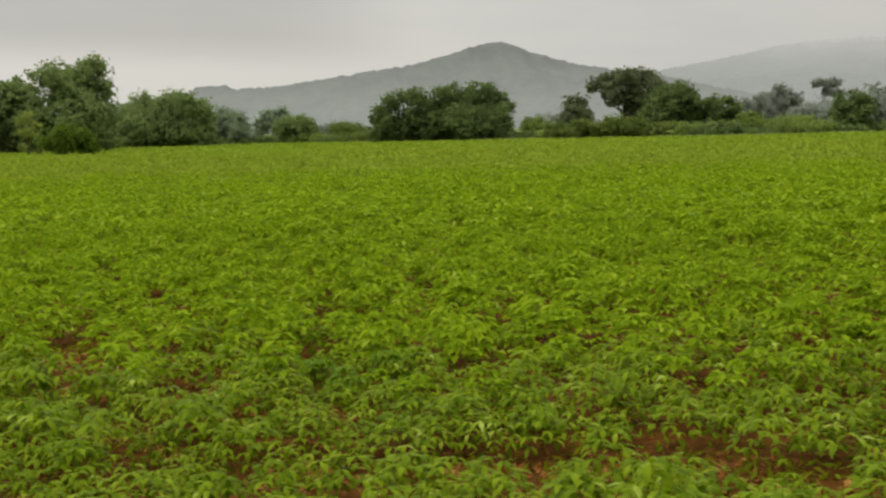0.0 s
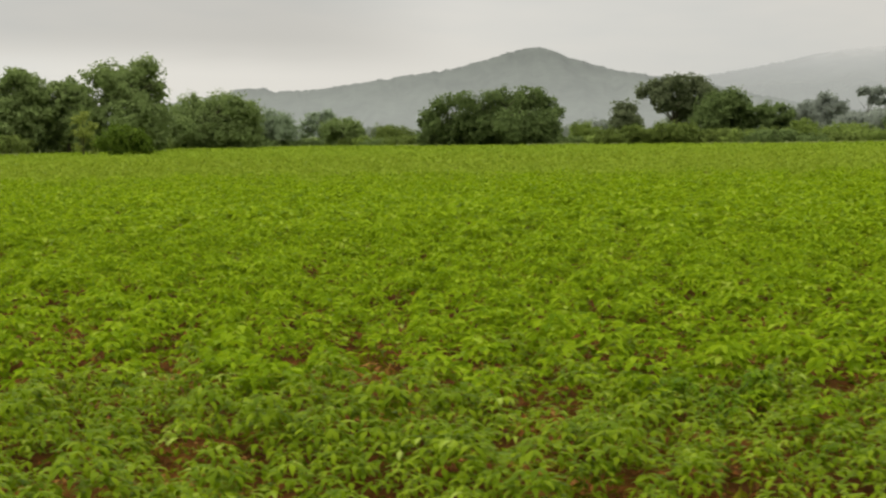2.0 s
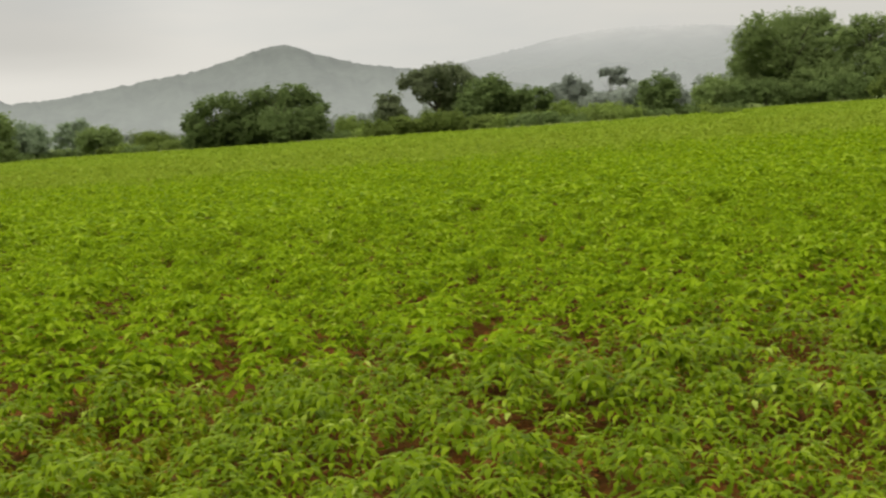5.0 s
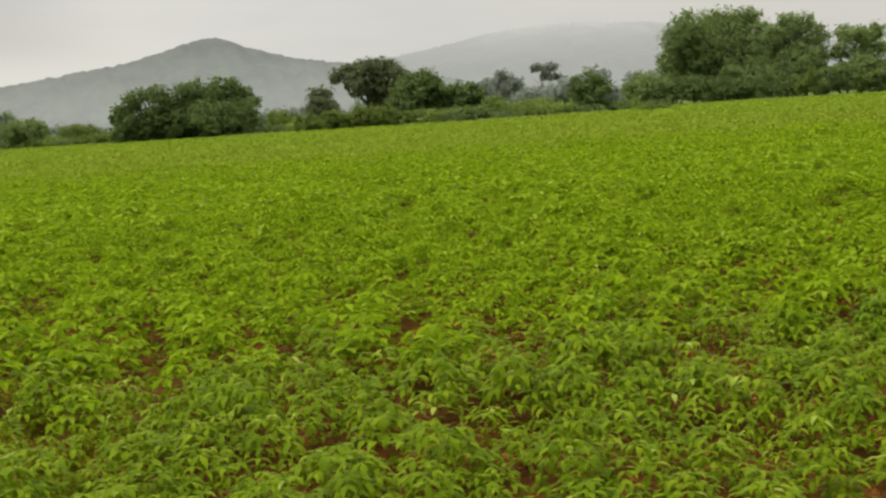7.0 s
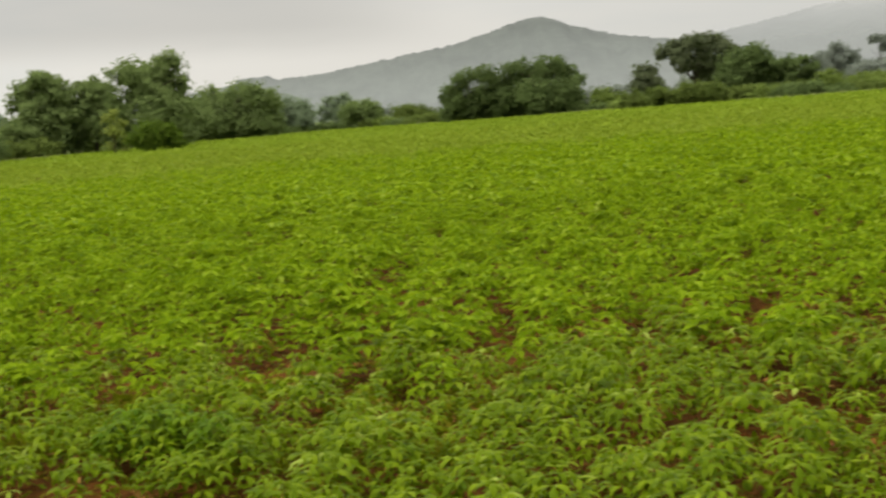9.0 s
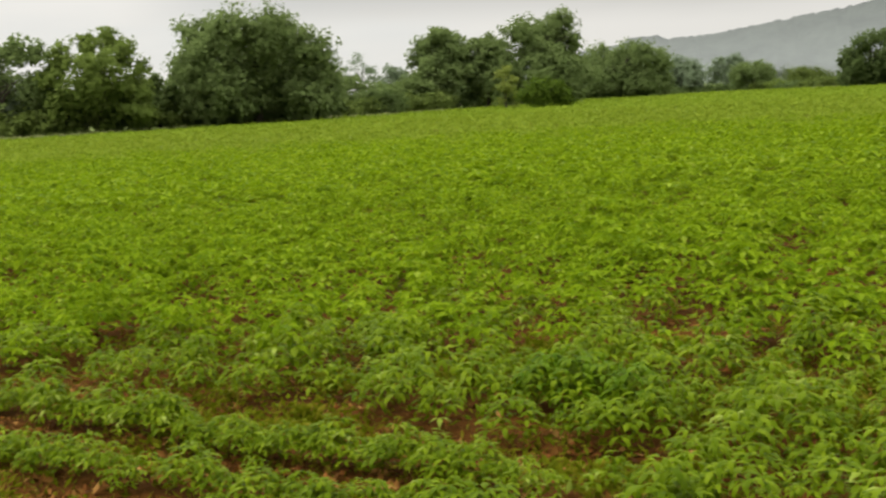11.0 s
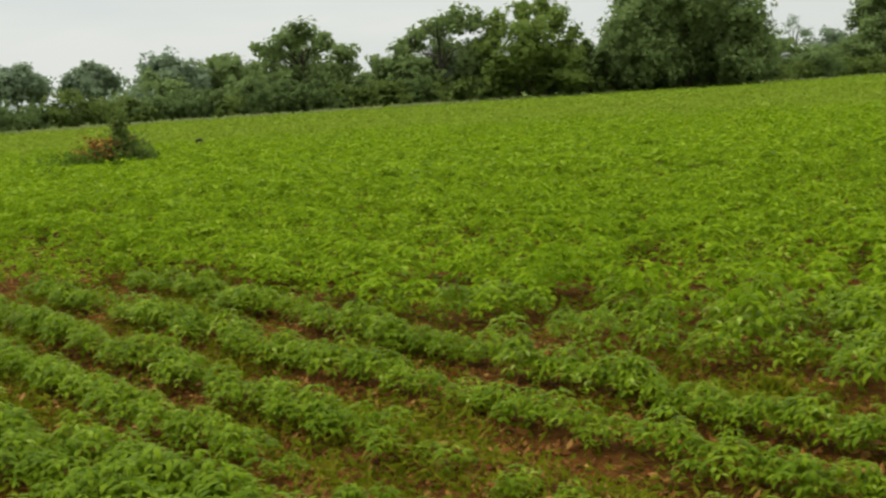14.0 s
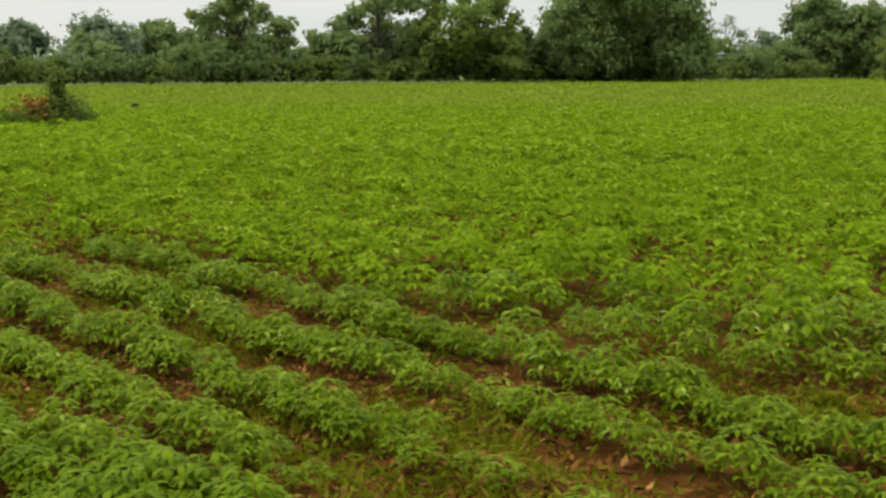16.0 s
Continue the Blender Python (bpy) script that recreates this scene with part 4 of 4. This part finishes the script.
def build_crop():
    rng = np.random.default_rng(11)
    fine = [crop_plant(np.random.default_rng(20 + k), True, 25 + k % 4, 0.18 + 0.012 * (k % 5), 0.092 + 0.008 * (k % 4)) for k in range(10)]
    # near plants: closed canopy on one side, single ridges on the other
    x, y = sow(rng, 2.4, 7.4, 0.255, 0.155, 0.05)
    keep = (rng.random(len(x)) >= ramp(from_path(x, y), 5.4, 7.4)) & (rng.random(len(x)) >= ridge_zone(x, y))
    x, y = x[keep], y[keep]
    grow = np.full(len(x), 1.0)
    for row, drift, big, west in RIDGES:
        u = np.arange(-17, -3, 0.048)
        u = u + rng.uniform(-0.035, 0.035, len(u))
        rs = row + drift * np.clip(u * ROW_C + row * ROW_S + 9, -5, 4) + rng.normal(size=len(u)) * (0.05 if big < 0.9 else 0.075)
        rx, ry = u * ROW_C + rs * ROW_S, rs * ROW_C - u * ROW_S
        away = from_path(rx, ry)
        ok = (rx > west) & (rng.random(len(u)) < ridge_zone(rx, ry)) & (away > 1.6) & (away < 9.2) & (rng.random(len(u)) < 0.6 + 0.6 * patchy(rx, ry, 0.3))
        x, y, grow = np.concatenate([x, rx[ok]]), np.concatenate([y, ry[ok]]), np.concatenate([grow, np.full(int(ok.sum()), big)])
    squat = np.where(grow == 1.0, 0.92, 0.84)
    bare = bareness(x, y)
    thin = np.maximum(np.clip(1.8 * bare, 0, 0.97) * (1 - 0.3 * ridge_zone(x, y)), 0.72 * sparse(x, y))
    keep = (rng.random(len(x)) > thin) & (rng.random(len(x)) < 0.92 + 0.3 * patchy(x, y, 0.33))
    x, y, grow, squat, bare = x[keep], y[keep], grow[keep], squat[keep], bare[keep]
    which, yaw = rng.integers(0, 10, len(x)), rng.uniform(0, 6.28, len(x))
    scale = grow * vigour(x, y, rng) * (1 - 0.45 * bare) * (1 - 0.2 * sparse(x, y))
    z = land(x, y)
    # the plants beside the path stand singly
    order = np.argsort(np.hypot(x - np.clip(x, -6.0, 0.6), y + 0.3 - 0.10 * np.clip(-x - 4, 0, 9)))
    single, rest = order[:290], order[290:]
    masters = []
    for k, (green, stem) in enumerate(fine):
        masters.append((mesh_of("foliage", *green, [MAT_CROP], smooth=True), mesh_of("stem", *stem, [MAT_CROP_STEM])))
    first = {}
    for i in single:
        k = int(which[i])
        m = pose(x[i], y[i], z[i], 0, 0, math.degrees(yaw[i]))
        if k not in first:
            ob = new("crop_plant")
            part("stem", masters[k][1], ob)
            part("foliage", masters[k][0], ob)
            tagged(ob, "young bean plant with drooping bright green leaves in threes", "crop plant", "crop plants in the field")
            ob.matrix_basis = m
            first[k] = ob
        else:
            ob = copy_thing(first[k], m)
        ob.scale = (scale[i], scale[i], scale[i] * squat[i])
    v, t = strewn([g[0] for g in fine], which[rest], x[rest], y[rest], z[rest], scale[rest], yaw[rest], rng, squat[rest])
    tagged(new("crop_near", mesh_of("crop_near", v, t, [MAT_CROP], smooth=True)), "bright green young bean crop with drooping leaves on red soil", "crop", kind="stuff")
    # the middle of the field: the same plants with fewer, larger leaves
    for name, near, near_full, far_full, far, row, step, leaves, big in (("crop_middle", 5.4, 7.4, 13.0, 18.0, 0.29, 0.20, 19, 1.12), ("crop_beyond", 13.0, 18.0, 28.0, 42.0, 0.36, 0.28, 8, 2.1)):
        mid = [crop_plant(np.random.default_rng(50 + k), False, leaves, 0.25, 0.112 * big ** 0.35, big, (0.45, 1.0) if near < 10 else (0.3, 0.8), (0.05, 0.5))[0] for k in range(8)]
        x, y = sow(rng, near, far, row, step, 0.05)
        d, gap = from_path(x, y), furrow_gap(x, y)
        ok = in_field(x, y, 1.0) & (rng.random(len(x)) < 0.56 + 0.6 * patchy(x, y, 0.37)) & (rng.random(len(x)) < np.minimum(ramp(d, near, near_full), 1 - ramp(d, far_full, far)) * (1 - ridge_zone(x, y) * (d < 9))) & (rng.random(len(x)) > 0.9 * ridge_zone(x, y) * np.exp(-(gap / 0.15) ** 2)) & (rng.random(len(x)) > 1.8 * bareness(x, y))
        x, y = x[ok], y[ok]
        v, t = strewn(mid, rng.integers(0, 8, len(x)), x, y, land(x, y), np.minimum(vigour(x, y, rng), 1.3 - 0.4 * ridge_zone(x, y)), rng.uniform(0, 6.28, len(x)), rng)
        # the lift in brightness with distance is painted into this leaf colour
        tagged(new(name, mesh_of(name, v, t, [MAT_CROP_MID_LIT])), "bright green bean crop with a closed leafy canopy", "crop", kind="stuff")
    # lower leaves that close the canopy
    pieces = []
    for near, far, row, step, size, low, high in ((2.4, 7.0, 0.068, 0.068, 0.052, 0.015, 0.08), (7.0, 15.0, 0.09, 0.09, 0.085, 0.01, 0.065), (15.0, 42.0, 0.17, 0.16, 0.18, 0.02, 0.09)):
        x, y = sow(rng, near, far, row, step, 0.05)
        gap, zone = furrow_gap(x, y), ridge_zone(x, y)
        ok = in_field(x, y, 1.0) & (rng.random(len(x)) > 2.2 * np.maximum(bareness(x, y), 0.4 * sparse(x, y))) & (rng.random(len(x)) > 1.2 * zone * np.exp(-(gap / 0.26) ** 4)) & (rng.random(len(x)) < np.where(zone > 0.3, 0.7, 1.0) * (0.92 if near == 7.0 else 1.0))
        x, y = x[ok], y[ok]
        c = np.stack([x, y, land(x, y) + rng.uniform(low, high, len(x))], 1)
        pieces.append(leaf_cloud(c, rng.normal(size=c.shape) * 0.5 + np.array([0, 0, 1.0]), size * rng.uniform(0.7, 1.25, len(c)), rng, 0.45))
    v, t = join(pieces)
    tagged(new("crop_undergrowth", mesh_of("crop_undergrowth", v, t, [MAT_CROP])), "lower green leaves closing the bean canopy", "crop", kind="stuff")
    # and its far part, in larger tufts of leaves
    pieces = []
    for near, far, row, step, size, count in ((27.0, 60.0, 0.38, 0.36, 0.2, 4), (60.0, 110.0, 0.62, 0.6, 0.32, 4), (110.0, 225.0, 1.1, 1.05, 0.55, 4)):
        x, y = sow(rng, near, far, row, step, 0.1)
        ok = in_field(x, y, 0.6) & (rng.random(len(x)) < ramp(from_path(x, y), 27.0, 41.0))
        x, y = x[ok], y[ok]
        lift = 0.35 + 1.1 * patchy(x, y, 0.5) + 0.3 * patchy(x, y, 2.1)
        c = np.repeat(np.stack([x, y, land(x, y) + 0.12 * lift], 1), count, 0)
        c += rng.normal(size=c.shape) * np.array([row * 0.36, row * 0.36, 0.025])
        nrm = rng.normal(size=c.shape) * 0.6 + np.array([0, 0, 1.0])
        pieces.append(leaf_cloud(c, nrm, size * rng.uniform(0.7, 1.25, len(c)), rng, 0.7))
    v, t = join(pieces)
    # haze over the far crop is painted into its leaf colour
    tagged(new("crop_far", mesh_of("crop_far", v, t, [MAT_CROP_FAR_HAZE])), "yellow-green bean crop stretching to the trees", "crop", kind="stuff")


build_crop()


def build_tall_plants():
    """Clumps of larger plants that stand above the crop round them."""
    rng = np.random.default_rng(63)
    green, stem = crop_plant(rng, True, 26, 0.24, 0.11, 1.1, (0.8, 1.4))
    foliage, stalk = mesh_of("foliage", *green, [MAT_TALL]), mesh_of("stem", *stem, [MAT_CROP_STEM])
    first = None
    for cx, cy, wide, count in ((-0.42, 6.2, 0.34, 6), (-5.15, 5.05, 0.30, 6), (-8.4, 1.75, 0.3, 4)):
        for k in range(count):
            x, y = cx + wide * (2 * (k + 0.5) / count - 1) + rng.normal() * 0.04, cy + rng.normal() * 0.07
            m = pose(x, y, float(land(x, y)), 0, 0, rng.uniform(0, 360))
            if first is None:
                first = new("crop_plant")
                part("stem", stalk, first)
                part("foliage", foliage, first)
                tagged(first, "larger deep green bean plant standing above its neighbours", "crop plant", "tall crop plants")
                first.matrix_basis = m
                ob = first
            else:
                ob = copy_thing(first, m)
            ob.scale = (rng.uniform(0.8, 1.05),) * 3


build_tall_plants()


def build_litter():
    """Soil clods and small weeds between the plants."""
    rng = np.random.default_rng(9)
    n = 50000
    x, y = rng.uniform(-13, 4, n), rng.uniform(2.0, 10, n)
    gap = furrow_gap(x, y)
    open_soil = np.maximum(ridge_zone(x, y) * np.exp(-(gap / 0.15) ** 2), bareness(x, y))
    keep = rng.random(n) < open_soil + 0.04
    x, y = x[keep], y[keep]
    octa = np.array([[1, 0, 0], [0, 1, 0], [-1, 0, 0], [0, -1, 0], [0, 0, 0.8], [0, 0, -0.6]], float)
    tri = np.array([[0, 1, 4], [1, 2, 4], [2, 3, 4], [3, 0, 4], [1, 0, 5], [2, 1, 5], [3, 2, 5], [0, 3, 5]])
    kinds = [(octa * rng.uniform(0.6, 1.3, (6, 1)), tri) for _ in range(6)]
    v, t = strewn(kinds, rng.integers(0, 6, len(x)), x, y, land(x, y) + 0.004, rng.uniform(0.008, 0.028, len(x)), rng.uniform(0, 6.28, len(x)), rng)
    tagged(new("soil_clods", mesh_of("soil_clods", v, t, [MAT_CLOD])), "crumbly red-brown soil clods between the rows", "soil", kind="stuff")
    n = 120000
    x, y = rng.uniform(-14, 4, n), rng.uniform(1.8, 10, n)
    gap = furrow_gap(x, y)
    open_soil = np.maximum(np.maximum(ridge_zone(x, y) * np.exp(-(gap / 0.2) ** 2), bareness(x, y)), sparse(x, y))
    keep = rng.random(n) < 1.0 * open_soil + 0.08
    x, y = x[keep], y[keep]
    c = np.stack([x, y, land(x, y) + rng.uniform(0.004, 0.03, len(x))], 1)
    v, t = leaf_cloud(c, rng.normal(size=c.shape) * 0.6 + np.array([0, 0, 0.8]), rng.uniform(0.02, 0.06, len(x)), rng, 0.5)
    tagged(new("leaf_litter", mesh_of("leaf_litter", v, t, [MAT_DRY])), "fallen dry brown leaves between the rows", "litter", kind="stuff")
    n = 230000
    x = np.concatenate([rng.uniform(-12.5, -3.6, n), rng.uniform(-14, 4, n // 2)])
    y = np.concatenate([rng.uniform(1.6, 6.4, n), rng.uniform(2.0, 10, n // 2)])
    open_soil = np.maximum(ridge_zone(x, y) * np.exp(-(furrow_gap(x, y) / 0.22) ** 2), bareness(x, y))
    keep = rng.random(len(x)) < (0.1 + 0.9 * patchy(x, y, 0.30) ** 2) * (0.25 + 0.75 * open_soil) + 1.6 * bareness(x, y) * patchy(x, y, 0.12) + 0.22 * sparse(x, y)
    x, y = x[keep], y[keep]
    c = np.stack([x, y, land(x, y) + rng.uniform(0.005, 0.09, len(x)) * rng.random(len(x))], 1)
    nrm = rng.normal(size=c.shape) * 0.9 + np.array([0, 0, 0.5])
    v, t = leaf_cloud(c, nrm, rng.uniform(0.022, 0.062, len(x)) * (1 + 0.5 * bareness(x, y)), rng, 0.34)
    tagged(new("weeds", mesh_of("weeds", v, t, [MAT_WEED])), "low olive weeds and dry leaf litter between the rows", "weeds", kind="stuff")


build_litter()


def build_brush_pile(x, y):
    """Cut brush and a sapling heaped in the field, overgrown at its foot."""
    rng = np.random.default_rng(31)
    ob = new("brush_pile")
    ob.location = (x, y, float(land(x, y)))
    ob.scale = (1.06, 1.06, 1.06)
    ob.rotation_euler = (0, 0, radians(58))
    for _ in range(30):
        a, r = rng.uniform(0, 6.28), rng.uniform(0.1, 0.75)
        p0 = np.array([math.cos(a) * r * 1.3, math.sin(a) * r * 0.7, -0.02])
        p1 = np.array([rng.normal() * 0.35, rng.normal() * 0.25, rng.uniform(0.25, 0.6)])
        v, t = tube([p0, (p0 + p1) / 2 + rng.normal(size=3) * 0.06, p1], [0.02, 0.016, 0.006], 5)
        part("branch", mesh_of("branch", v, t, [MAT_BARK]), ob, "dry brown cut branch")

    def tuft(name, count, centre, spread, size, mat, label):
        c = np.asarray(centre) + rng.normal(size=(count, 3)) * spread
        c[:, 2] = np.abs(c[:, 2]) + 0.02
        v, t = leaf_cloud(c, rng.normal(size=c.shape) * 0.7 + (0, 0, 0.6), size * rng.uniform(0.6, 1.3, count), rng, 0.5)
        tagged(part(name, mesh_of(name, v, t, [mat]), ob, label), kind="stuff")

    tuft("dry_leaves", 420, (-0.2, -0.08, 0.42), (0.22, 0.26, 0.15), 0.11, MAT_DRY, "withered reddish-brown leaves")
    tuft("sapling_leaves", 1000, (0.20, 0, 0.62), (0.075, 0.075, 0.28), 0.11, MAT_BUSH, "dark green upright sapling leaves")
    tuft("side_growth", 2200, (0.34, 0, 0.28), (0.22, 0.26, 0.18), 0.11, MAT_BUSH, "dark green weedy growth")
    tuft("creepers", 4500, (-0.3, -0.1, 0.12), (0.50, 0.36, 0.13), 0.11, MAT_FRESH, "green creeping weeds")
    v, t = tube([(0.2, 0, -0.03), (0.21, 0.02, 0.6), (0.22, 0, 1.2)], [0.025, 0.018, 0.006], 6)
    part("sapling_stem", mesh_of("sapling_stem", v, t, [MAT_BARK], smooth=True), ob, "thin upright woody stem")
    tagged(ob, "heap of cut brush with reddish dry leaves and green weeds", "brush pile")


build_brush_pile(-27.3, 16.1)


def build_stone(x, y, w, h, seed):
    bm = bmesh.new()
    bmesh.ops.create_icosphere(bm, subdivisions=3, radius=1.0)
    for v in bm.verts:
        k = 1 + 0.28 * noise.noise(v.co * 1.6 + Vector((seed, 0, 0)))
        v.co = Vector((v.co.x * w * 0.5 * k, v.co.y * w * 0.4 * k, v.co.z * h * 0.5 * k + h * 0.35))
    me = bpy.data.meshes.new("stone")
    bm.to_mesh(me)
    bm.free()
    me.materials.append(MAT_STONE)
    ob = new("stone", me)
    ob.location = (x, y, float(land(x, y)))
    tagged(ob, "dark rounded stone lying among the crop", "stone")


build_stone(-35.3, 24.8, 0.30, 0.33, 3)
